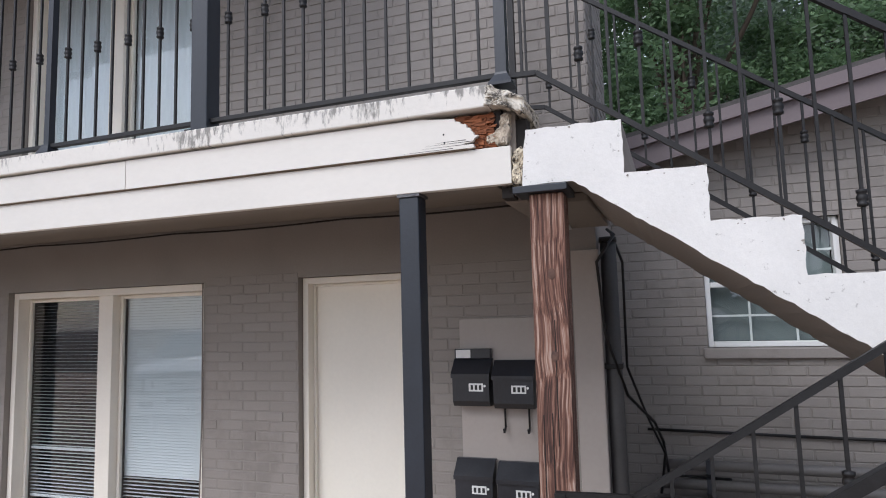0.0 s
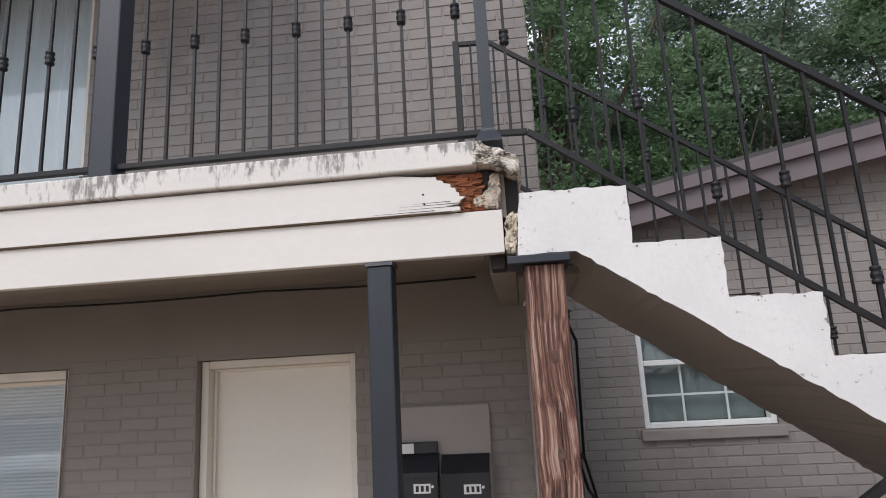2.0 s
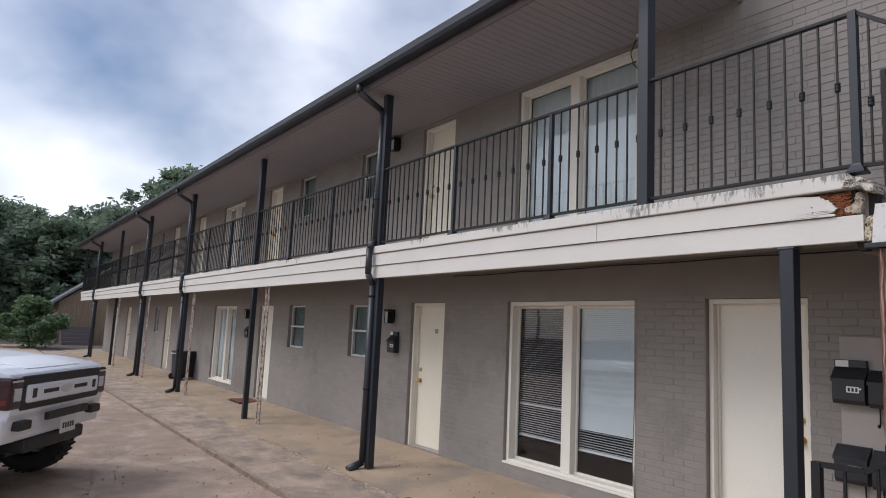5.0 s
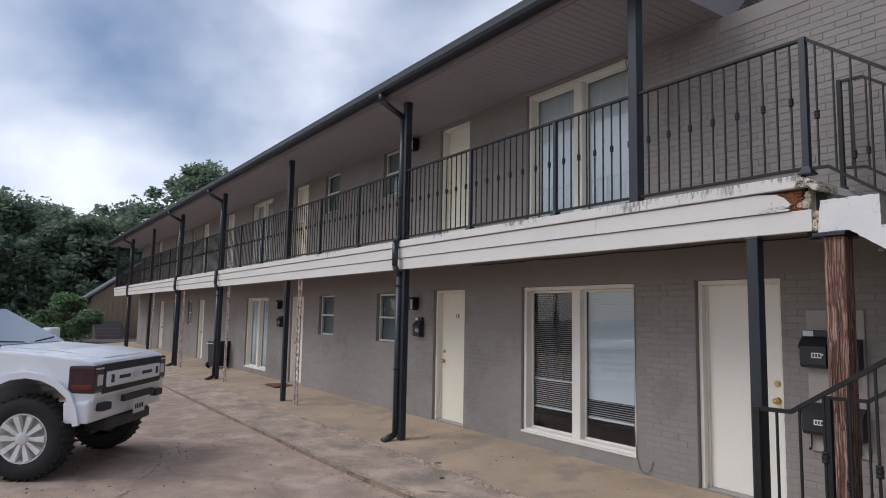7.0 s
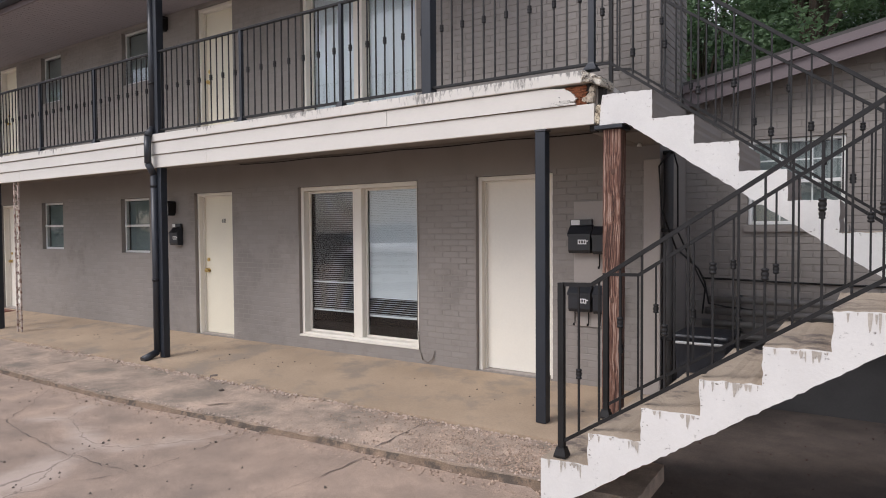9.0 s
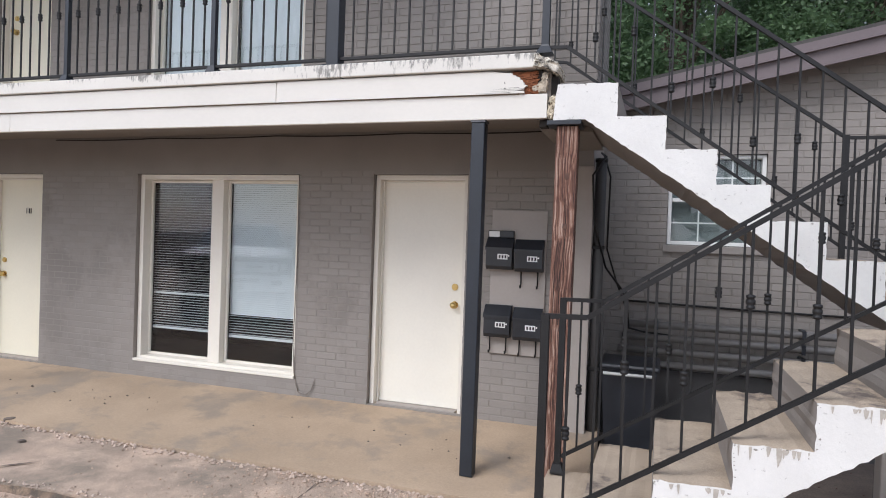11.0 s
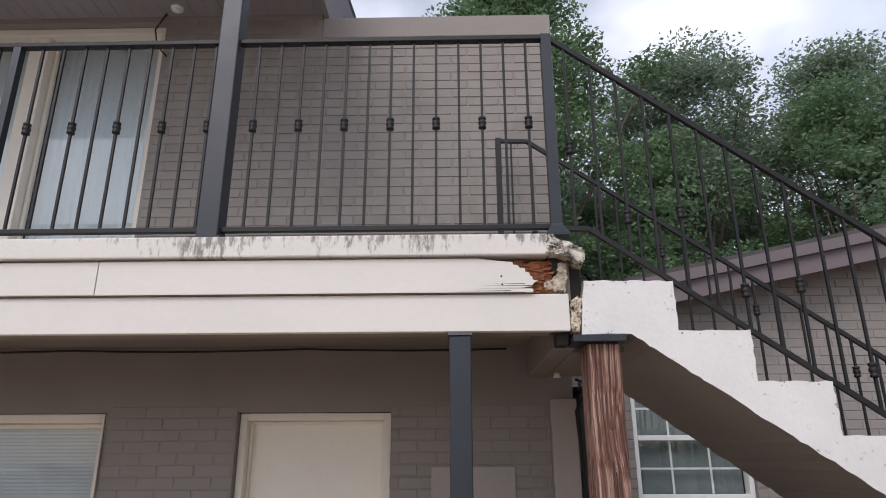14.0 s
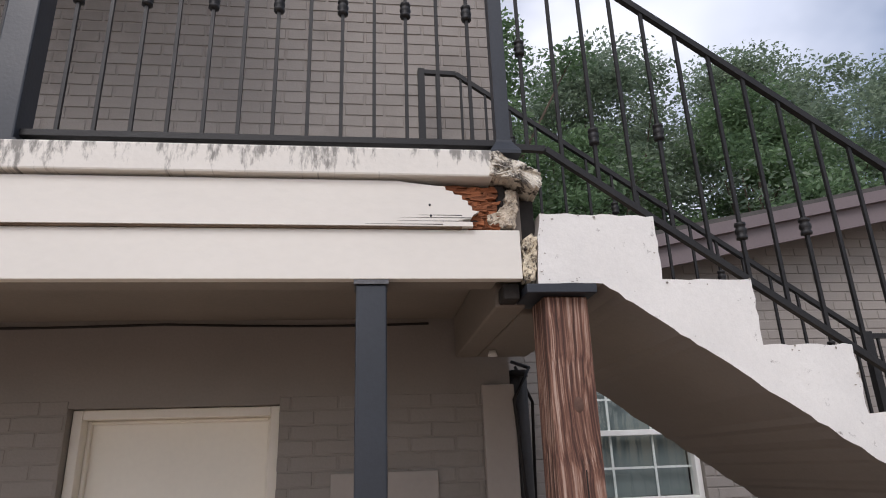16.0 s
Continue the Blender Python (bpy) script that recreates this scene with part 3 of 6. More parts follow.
part("nail_heads", bm, M_POST, broken)
bm = B()
for x0, x1, z in ((-0.79, -0.57, 2.5445), (-0.74, -0.60, 2.553), (-0.80, -0.55, 2.5335), (-0.90, -0.66, 2.5225)):
    box(bm, x0, x1, EDGE_Y - 0.0128, EDGE_Y - 0.010, z - 0.0012, z + 0.0012)
    for v in bm.verts[-8:]:
        if v.co.x < x0 + 0.01:
            v.co.z = z
part("split", bm, M_BLACKHOLE, broken, "thin dark splits along the board")


def lump(bm, c, size, seed, rough=0.25, sub=3):
    rnd = Vector((seed * 3.7, seed * 1.3, seed * 0.7))
    k = len(bm.verts)
    bmesh.ops.create_icosphere(bm, subdivisions=sub, radius=1.0)
    bm.verts.ensure_lookup_table()
    for v in bm.verts[k:]:
        d = 1 + rough * noise.noise(v.co * 1.7 + rnd) + rough * 0.6 * noise.noise(v.co * 5.0 + rnd) + rough * 0.35 * noise.noise(v.co * 11 + rnd)
        q = Vector([math.copysign(abs(t) ** 0.6, t) for t in v.co])
        v.co = Vector(c) + Vector((q.x * size[0], q.y * size[1], q.z * size[2])) * d
    return bm


def broken_block(outline, y0, y1, seed, amp=0.006, step=0.008):
    """A crumbled lump: an outline in x and z pushed from y0 back to y1, its faces roughened."""
    base = rough_outline(outline, step, amp * 0.5, seed)
    cx = sum(p[0] for p in base) / len(base)
    cz = sum(p[1] for p in base) / len(base)
    bm = B()
    rings = []
    for k, (grow, y) in enumerate(((0.2, y0), (0.42, y0), (0.64, y0), (0.84, y0), (0.97, y0 + 0.004), (1.0, y0 + 0.25 * (y1 - y0)), (1.0, y0 + 0.6 * (y1 - y0)), (1.0, y1))):
        ring = []
        for x, z in base:
            p = Vector((cx + (x - cx) * grow, y, cz + (z - cz) * grow))
            d = noise.noise(p * 38 + Vector((seed, 0, 0))) + 0.7 * noise.noise(p * 90 + Vector((0, seed, 0))) + 0.4 * noise.noise(p * 190)
            e = noise.noise(p * 60 + Vector((0, 0, seed * 2.0)))
            ring.append(bm.verts.new((p.x + amp * 0.5 * e, p.y + amp * d * 1.5, p.z + amp * 0.6 * d)))
        rings.append(ring)
    n = len(base)
    for a, b in zip(rings, rings[1:]):
        for i in range(n):
            bm.faces.new((a[i], a[(i + 1) % n], b[(i + 1) % n], b[i]))
    bm.faces.new(rings[0][::-1])
    bm.faces.new(rings[-1])
    return bm


M_SEAM = material("crumbling_cream_mortar", (0.62, 0.54, 0.40), 0.95, vary=0.3, scale=30, fine=150, bump=1.0, dirt=(0.045, 0.035, 0.028), dirt_amount=0.52, dirt_scale=38)
M_CORNER = material("chipped_painted_concrete", (0.60, 0.555, 0.47), 0.95, vary=0.3, scale=24, fine=140, bump=1.0, dirt=(0.07, 0.062, 0.052), dirt_amount=0.5, dirt_scale=26)
bm = broken_block([(-0.513, 2.682), (-0.505, 2.72), (-0.520, 2.74), (-0.508, 2.771), (-0.475, 2.766), (-0.462, 2.752), (-0.435, 2.742), (-0.41, 2.735), (-0.385, 2.712), (-0.35, 2.704), (-0.335, 2.672), (-0.350, 2.634), (-0.40, 2.655), (-0.435, 2.672)], EDGE_Y - 0.040, EDGE_Y + 0.26, 3, 0.009)
solid("broken_slab_corner", bm, M_CORNER, "crumbled corner of the concrete balcony slab", "rubble")
bm = broken_block([(-0.522, 2.535), (-0.515, 2.562), (-0.482, 2.574), (-0.462, 2.600), (-0.448, 2.650), (-0.414, 2.650), (-0.418, 2.560), (-0.430, 2.516), (-0.47, 2.519)], EDGE_Y + 0.004, EDGE_Y + 0.052, 5, 0.006)
solid("mortar_lump", bm, M_RUBBLE, "exposed lump of old mortar behind the rotten board", "rubble")
bm = broken_block([(-0.411, 2.345), (-0.411, 2.455), (-0.402, 2.486), (-0.376, 2.506), (-0.359, 2.492), (-0.364, 2.42), (-0.374, 2.345)], EDGE_Y + 0.006, EDGE_Y + 0.052, 7, 0.006)
solid("mortar_seam", bm, M_SEAM, "crumbling mortar seam between board and stair", "rubble")
# Backing in the open joint: the gap's shade is put into its near-black colour.
bm = box(B(), -0.66, -0.353, EDGE_Y + 0.055, EDGE_Y + 0.12, 2.40, 2.632)
solid("end_joist", bm, M_BLACKHOLE, "near-black backing behind the open joint, coloured for the gap's dark depth", "joist", "structure")
bm = box(B(), -0.486, -0.452, EDGE_Y + 0.018, EDGE_Y + 0.053, 2.53, 2.672, 0.004)
solid("joist_end", bm, M_BLACKHOLE, "dark sawn joist end inside the rotted hole", "joist", "structure")
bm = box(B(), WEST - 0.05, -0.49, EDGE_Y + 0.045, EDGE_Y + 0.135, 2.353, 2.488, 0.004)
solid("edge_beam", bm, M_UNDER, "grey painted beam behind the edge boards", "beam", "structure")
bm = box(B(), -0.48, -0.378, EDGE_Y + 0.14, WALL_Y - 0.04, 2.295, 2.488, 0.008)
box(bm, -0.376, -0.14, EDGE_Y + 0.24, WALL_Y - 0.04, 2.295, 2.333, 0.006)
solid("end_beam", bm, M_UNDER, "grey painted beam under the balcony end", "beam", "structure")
bm = box(B(), -0.47, -0.418, EDGE_Y + 0.05, EDGE_Y + 0.13, 2.30, 2.349, 0.004)
solid("beam_bracket", bm, M_BLACKHOLE, "dark rusted bracket beside the bearing plate", "bracket", "structure")
bm = box(B(), -0.41, -0.19, EDGE_Y - 0.012, EDGE_Y + 0.20, 2.304, 2.333, 0.003)
solid("bearing_plate", bm, M_POST, "dark steel plate on top of the timber post", "plate", "structure")

# ---------------------------------------------------------------- roof
bm = B()
k = 0
x = WEST - 0.3
while x < -1.85:
    box(bm, x + 0.0025, min(x + 0.1055, -1.82), 2.82, WALL_Y - 0.012, SOFFIT_Z, SOFFIT_Z + 0.03)
    x += 0.108
box(bm, WEST - 0.3, -1.82, 2.82, WALL_Y - 0.012, SOFFIT_Z + 0.004, SOFFIT_Z + 0.05)
solid("roof_soffit", bm, M_SOFFIT, "grey board soffit with narrow grooves under the roof overhang", "ceiling", "structure")
bm = box(B(), WEST - 0.32, -1.80, 2.79, 2.82, SOFFIT_Z - 0.012, 5.05, 0.004)
solid("eave_board", bm, M_ROOF, "dark brown eave board behind the gutter", "trim", "structure")
bm = box(B(), WEST - 0.35, -1.78, 2.70, 9.0, 5.04, 5.10)
for v in bm.verts:
    v.co.z += (v.co.y - 2.70) * 0.22
solid("roof", bm, M_SHINGLE, "dark shingle roof of the apartments", "roof", "structure")
bm = B()
prism(bm, [(2.66, 4.925), (2.785, 4.925), (2.785, 5.022), (2.64, 5.022), (2.64, 4.965)], WEST - 0.35, -1.78)
for v in bm.verts:
    v.co = Vector((v.co.y, v.co.x, v.co.z))
solid("gutter", bm, M_POST, "dark metal rain gutter along the eave", "gutter", "structure")
bm = B()
prism(bm, [(2.72, 4.845), (2.72, 5.04), (9.0, 6.41), (9.0, 4.82), (4.5, 4.82), (4.22, 4.845)], -1.815, -1.78)
for v in bm.verts:
    v.co = Vector((v.co.y, v.co.x, v.co.z))
gable = solid("gable_end", bm, M_SOFFIT, "grey boarded gable end of the roof", "wall", "structure")
bm = B()
for i in range(7):
    box(bm, -1.778, -1.768, 4.50 + 0.04 * i, 4.95, 4.93 + 0.045 * i, 4.96 + 0.045 * i)
part("vent_slats", bm, M_ROOF, gable, "dark louvred gable vent")

# ---------------------------------------------------------------- outside stair
ST_X, ST_Z, RUN, RISE = 0.03, 2.562, 0.298, 0.2125
LAND_Z, LAND_X = 1.29, 1.52
stair = thing("stair", "switchback stair of white painted concrete with worn tan treads", "stair", (LAND_X, 3.0, -0.3))


def local(bm, ob):
    bmesh.ops.translate(bm, verts=bm.verts[:], vec=-ob.matrix_world.translation)
    return bm


def flight(name, outline, y0, y1, label, face_mat):
    bm = prism(B(), outline, y0, y1)
    bmesh.ops.recalc_face_normals(bm, faces=bm.faces[:])
    bm.normal_update()
    for f in bm.faces:
        n_ = f.normal
        f.material_index = 0 if abs(n_.y) > 0.9 else (1 if n_.z > 0.8 else 2)
    return part(name, local(bm, stair), [face_mat, M_TREAD, M_STUCCO], stair, label)


pts = [(-0.348, ST_Z + 0.006)]
for k in range(6):
    x = ST_X + RUN * k
    pts += [(x, ST_Z - RISE * k), (x, ST_Z - RISE * (k + 1))]
pts += [(ST_X + RUN * 5 + 0.16, LAND_Z), (ST_X + RUN * 5 + 0.16, 1.06), (-0.165, 2.335), (-0.372, 2.335), (-0.361, 2.485)]
flight("upper_flight", rough_outline(pts, 0.028, 0.0035, 4), EDGE_Y, EDGE_Y + 1.04, "white painted concrete upper flight with chipped edges", M_STAIRW)
LOW_Y0, LOW_Y1 = 1.80, 2.86
LOW = [(-0.28, -0.32), (-0.28, 0.14), (0.02, 0.15), (0.02, 0.34), (0.33, 0.345), (0.33, 0.535), (0.64, 0.54), (0.64, 0.735), (0.94, 0.74), (0.94, 0.935), (1.24, 0.94), (1.24, 1.135), (1.54, 1.14), (1.54, LAND_Z), (1.7, LAND_Z), (1.7, 1.115), (-0.24, -0.18), (-0.24, -0.32)]
flight("lower_flight", rough_outline(LOW, 0.03, 0.005, 7, sharp=(0, 17)), LOW_Y0, LOW_Y1, "white painted concrete lower flight with streaked face", M_STAIRW)
bm = box(B(), 1.702, 2.75, LOW_Y0, EDGE_Y + 1.04, 1.08, LAND_Z + 0.004, 0.01)
part("landing", local(bm, stair), M_TREAD, stair, "worn concrete landing with chipped edge")
bm = box(B(), 1.66, 1.82, 2.15, 2.31, -0.3, 1.04, 0.01)
part("pillar", local(bm, stair), M_BOARD, stair, "pale concrete pillar under the landing")
bm = box(B(), 1.72, 1.86, 3.7, 3.84, -0.3, 1.08, 0.01)
part("pillar", local(bm, stair), M_BOARD, stair, "pale concrete pillar under the landing")

M_CHIP = material("bare_grey_chips", (0.27, 0.245, 0.21), 0.95, vary=0.4, scale=40, bump=0.5)
M_STAIN = material("grey_run_stains", (0.43, 0.39, 0.335), 0.85, vary=0.25, scale=20, fine=90, bump=0.1)


def paint_chips(name, outline, y, seed, count, label):
    """Flaked spots along an outline's edges, just proud of the painted face."""
    rnd = random.Random(seed)
    bm = B()
    n = len(outline)
    for c_ in range(count):
        i = rnd.randrange(n)
        (xa, za), (xb, zb) = outline[i], outline[(i + 1) % n]
        u = rnd.random()
        x, z = xa + (xb - xa) * u, za + (zb - za) * u
        d = Vector((xb - xa, zb - za))
        if d.length < 0.05:
            continue
        d.normalize()
        off = abs(rnd.gauss(0, 0.012)) + 0.002
        x, z = x + d.y * off, z - d.x * off
        r = rnd.choice((0.0012, 0.0015, 0.002, 0.0025, 0.003, 0.0045))
        k = rnd.randint(5, 7)
        st = rnd.uniform(0.8, 2.4)
        bm.faces.new([bm.verts.new((x + r * st * rnd.uniform(0.5, 1.2) * math.cos(2 * math.pi * j / k), y - 0.0022 - 0.00001 * c_, z + r * rnd.uniform(0.5, 1.2) * math.sin(2 * math.pi * j / k))) for j in range(k)])
    ob = part(name, local(bm, stair), M_CHIP, stair, label)
    return tagged(ob, kind="stuff")


def run_stains(name, steps, y, seed, label):
    """Dirty runs below the tread edges: (x0, x1, z) for each tread."""
    rnd = random.Random(seed)
    bm = B()
    for x0, x1, z in steps:
        for c_ in range(12):
            x = x1 - 0.012 - abs(rnd.gauss(0, 0.45)) * (x1 - x0 - 0.03) if rnd.random() < 0.8 else rnd.uniform(x0 + 0.02, x1 - 0.02)
            x = max(x, x0 + 0.02)
            w, h = rnd.uniform(0.003, 0.011), abs(rnd.gauss(0, 0.035)) + 0.012
            yy = y - 0.0022 - 0.0001 * c_
            top = z - rnd.uniform(0.003, 0.012)
            bm.faces.new([bm.verts.new(q) for q in ((x - w, yy, top), (x - w * 0.75, yy, top - h * 0.55), (x - w * 0.3, yy, top - h), (x + w * 0.25, yy, top - h * 0.9), (x + w * 0.7, yy, top - h * 0.5), (x + w, yy, top))])
    ob = part(name, local(bm, stair), M_STAIN, stair, label)
    return tagged(ob, kind="stuff")


paint_chips("paint_chips", pts, EDGE_Y, 5, 70, "flaked paint spots showing bare concrete")
paint_chips("paint_chips", LOW[1:17], LOW_Y0, 6, 80, "flaked paint spots showing bare concrete")
run_stains("run_stains", [(LOW[i][0], LOW[i + 1][0], LOW[i + 1][1]) for i in (1, 3, 5, 7, 9, 11)], LOW_Y0, 8, "grey dirt runs below the treads")

# ---------------------------------------------------------------- wrought-iron railings
def knuckle_mesh():
    """A cast collar: two rims and a swelling between."""
    bm = B()
    prof = [(-0.032, 0.009), (-0.028, 0.0185), (-0.018, 0.0185), (-0.015, 0.014), (-0.006, 0.0195), (0.006, 0.0195), (0.015, 0.014), (0.018, 0.0185), (0.028, 0.0185), (0.032, 0.009)]
    n = 8
    rings = [[bm.verts.new((r * math.cos(2 * math.pi * i / n), r * math.sin(2 * math.pi * i / n), z)) for i in range(n)] for z, r in prof]
    for a, b in zip(rings, rings[1:]):
        for i in range(n):
            bm.faces.new((a[i], a[(i + 1) % n], b[(i + 1) % n], b[i])).smooth = True
    me = bpy.data.meshes.new("knuckle")
    bm.to_mesh(me)
    bm.free()
    me.materials.append(M_IRON)
    return me


KNUCKLE = knuckle_mesh()
BAR = {}


def bar_mesh(length):
    key = round(length, 3)
    if key not in BAR:
        bm = rod(B(), (0, 0, 0), (0, 0, length), 0.0058, square=True)
        me = bpy.data.meshes.new("baluster")
        bm.to_mesh(me)
        bm.free()
        me.materials.append(M_IRON)
        BAR[key] = me
    return BAR[key]


def baluster(parent, x, y, z, length, knuckles=()):
    ob = new("baluster", bar_mesh(length))
    ob.parent = parent
    ob.location = (x, y, z)
    for kz in knuckles:
        kn = new("knuckle", KNUCKLE)
        kn.parent = ob
        kn.location = (0, 0, kz)
    return ob


def shoe(bm, x, y, z, r=0.045):
    """A flared cast foot at a post's base."""
    for (za, ra), (zb, rb) in zip([(0.0, r), (0.012, r), (0.05, 0.028)], [(0.012, r), (0.05, 0.028), (0.06, 0.026)]):
        rod(bm, (x, y, z + za), (x, y, z + zb), ra, r2=rb, square=True)


RAIL_Y = EDGE_Y + 0.035
RAIL_TOP, RAIL_LOW = 3.812, 2.825
stops = [-0.445, -2.0, -3.065, -4.58, -6.19, -7.67, -9.22, -10.84, -12.42, -14.0, -15.62, -17.22, -18.82, -20.42, -22.03, -23.6, -25.2, -26.77, -28.33, -29.9, -31.5, -33.0, -34.1]
phase = -0.545
for i, (b, a) in enumerate(zip(stops, stops[1:])):
    rail = thing("balcony_railing", "black wrought-iron balcony railing panel with collared balusters" if i else "black wrought-iron railing panel at the rotted balcony corner", "railing", ((a + b) / 2, RAIL_Y, SLAB_TOP), "balcony railing panels")
    w = (b - a) / 2
    part("top_rail", box(B(), -w, w, -0.02, 0.02, RAIL_TOP - SLAB_TOP - 0.012, RAIL_TOP - SLAB_TOP + 0.012, 0.003), M_IRON, rail)
    part("bottom_rail", box(B(), -w, w, -0.014, 0.014, RAIL_LOW - SLAB_TOP - 0.012, RAIL_LOW - SLAB_TOP + 0.012, 0.003), M_IRON, rail)
    n = int((phase - a - 0.03) / 0.109)
    k0 = max(0, int(math.ceil((phase - b + 0.03) / 0.109)))
    for k in range(k0, n + 1):
        baluster(rail, phase - 0.109 * k - (a + b) / 2, 0, RAIL_LOW - SLAB_TOP + 0.01, RAIL_TOP - RAIL_LOW - 0.02, (0.515,) if k % 2 == 0 else ())
    if a not in BAYS:
        bm = rod(B(), (-w, 0, 0.003), (-w, 0, RAIL_TOP - SLAB_TOP + 0.014), 0.019, square=True)
        shoe(bm, -w, 0, 0.001)
        part("newel", bm, M_POST, rail, "dark square railing post with a flared foot")
    if i == 0:
        bm = rod(B(), (w, 0, 0.003), (w, 0, RAIL_TOP - SLAB_TOP + 0.014), 0.024, square=True)
        shoe(bm, w, 0, 0.001, 0.05)
        part("corner_newel", bm, M_POST, rail, "dark square corner post with a rusted foot")


def sloped_railing(name, label, y, top, low, xs, knuckle_at, posts=()):
    """A stair railing: top and low are polylines in x and z, balusters stand at xs between them."""
    rail = thing(name, label, "railing", (top[0][0], y, low[0][1] - 0.1), "stair railings")
    ox, oz = top[0][0], low[0][1] - 0.1

    def height(line, x):
        for (xa, za), (xb, zb) in zip(line, line[1:]):
            if min(xa, xb) - 1e-6 <= x <= max(xa, xb) + 1e-6:
                return za + (zb - za) * (x - xa) / (xb - xa)
        return None

    for nm, line, r in (("top_rail", top, 0.0115), ("bottom_rail", low, 0.0105)):
        bm = B()
        for (xa, za), (xb, zb) in zip(line, line[1:]):
            rod(bm, (xa - ox, 0, za - oz), (xb - ox, 0, zb - oz), r, square=True)
        part(nm, bm, M_IRON, rail)
    for k, x in enumerate(xs):
        a, b = height(low, x), height(top, x)
        if a is None or b is None:
            continue
        kn = [u * (b - a) for u in knuckle_at[k % len(knuckle_at)]]
        baluster(rail, x - ox, 0, a - oz, b - a, kn)
    for x, za, zb, r in posts:
        bm = rod(B(), (x - ox, 0, za - oz), (x - ox, 0, zb - oz), r, square=True)
        shoe(bm, x - ox, 0, za - oz, r + 0.02)
        part("newel", bm, M_IRON, rail, "square iron newel post with a flared foot")
    return rail


def span(a, b, s):
    return [a + s * i for i in range(int((b - a) / s) + 1)]


SL = RISE / RUN
sloped_railing("stair_railing", "black iron railing on the outer side of the upper flight", RAIL_Y,
               [(-0.43, RAIL_TOP), (1.60, RAIL_TOP - 2.03 * 0.757), (2.7, 2.31)], [(-0.43, 2.818), (-0.30, 2.813), (1.56, 2.813 - 1.86 * SL), (2.7, 1.46)],
               span(-0.36, 2.6, 0.118), ([0.42], [], [0.2], []), [(1.6, LAND_Z + 0.006, 2.36, 0.017)])
sloped_railing("stair_railing", "black iron railing on the wall side of the upper flight", EDGE_Y + 1.0,
               [(-0.62, 3.755), (-0.44, 3.75), (1.53, 2.35), (2.7, 2.35)], [(-0.62, 3.0), (-0.44, 2.98), (1.53, 1.58), (2.7, 1.5)],
               span(-0.54, 2.6, 0.125), ([], [0.2], [], [0.75]), [(-0.62, SLAB_TOP + 0.003, 3.77, 0.017), (1.53, LAND_Z + 0.006, 2.37, 0.018)])
for y, first, lab in ((1.865, -0.17, "black iron railing on the outer side of the lower flight"), (2.80, -0.22, "black iron railing on the inner side of the lower flight")):
    sloped_railing("stair_railing", lab, y, [(first, 1.20), (0.02, 1.205), (1.50, 2.17), (1.62, 2.2)], [(first + 0.02, 0.25), (1.62, 1.40)],
                   span(first + 0.11, 1.6, 0.125), ([0.4], [], [0.62], []), [(first, 0.148, 1.21, 0.0185), (1.62, LAND_Z - 0.002, 2.26, 0.018)])

# ---------------------------------------------------------------- posts and downspouts
M_SCUFFED = material("scuffed_steel", (0.09, 0.09, 0.095), 0.5, vary=0.4, scale=30, fine=120, bump=0.3)
steel = thing("steel_post", "dark blue square steel post under the balcony edge", "post", (-0.88, EDGE_Y + 0.06, -0.08))
part("shaft", box(B(), -0.046, 0.046, -0.046, 0.046, 0, 2.417, 0.006), M_POST, steel)
part("top_plate", box(B(), -0.052, 0.052, -0.052, 0.052, 2.418, 2.431), M_SCUFFED, steel, "scuffed steel cap plate")
M_TIMBER = material("weathered_timber", (0.15, 0.07, 0.045), 0.85, vary=0.5, scale=13, fine=60, bump=0.9, stretch=(2.2, 2.2, 0.14))


def add_grain(m):
    """Wavering light and dark grain lines along z."""
    n, l = m.node_tree.nodes, m.node_tree.links
    b = n["Principled BSDF"]
    geo = n.new("ShaderNodeNewGeometry")
    warp = n.new("ShaderNodeTexNoise")
    warp.inputs["Scale"].default_value, warp.inputs["Detail"].default_value = 3.0, 2
    l.new(geo.outputs["Position"], warp.inputs["Vector"])
    mp = n.new("ShaderNodeVectorMath")
    mp.operation = "MULTIPLY_ADD"
    l.new(warp.outputs["Color"], mp.inputs[0])
    mp.inputs[1].default_value = (0.05, 0.05, 0.0)
    l.new(geo.outputs["Position"], mp.inputs[2])
    sc = n.new("ShaderNodeVectorMath")
    sc.operation = "MULTIPLY"
    sc.inputs[1].default_value = (1.0, 1.0, 0.018)
    l.new(mp.outputs[0], sc.inputs[0])
    g = n.new("ShaderNodeTexNoise")
    g.inputs["Scale"].default_value, g.inputs["Detail"].default_value, g.inputs["Roughness"].default_value = 105.0, 4, 0.6
    l.new(sc.outputs[0], g.inputs["Vector"])
    ramp = n.new("ShaderNodeValToRGB")
    e = ramp.color_ramp.elements
    e[0].position, e[0].color = 0.35, (0.04, 0.019, 0.014, 1)
    e[1].position, e[1].color = 0.66, (0.41, 0.30, 0.24, 1)
    k = e.new(0.46)
    k.color = (0.105, 0.047, 0.032, 1)
    k = e.new(0.55)
    k.color = (0.215, 0.112, 0.076, 1)
    l.new(g.outputs["Fac"], ramp.inputs["Fac"])
    l.new(ramp.outputs["Color"], b.inputs["Base Color"])
    bp = n.new("ShaderNodeBump")
    bp.inputs["Strength"].default_value, bp.inputs["Distance"].default_value = 0.8, 0.006
    l.new(g.outputs["Fac"], bp.inputs["Height"])
    l.new(bp.outputs[0], b.inputs["Normal"])


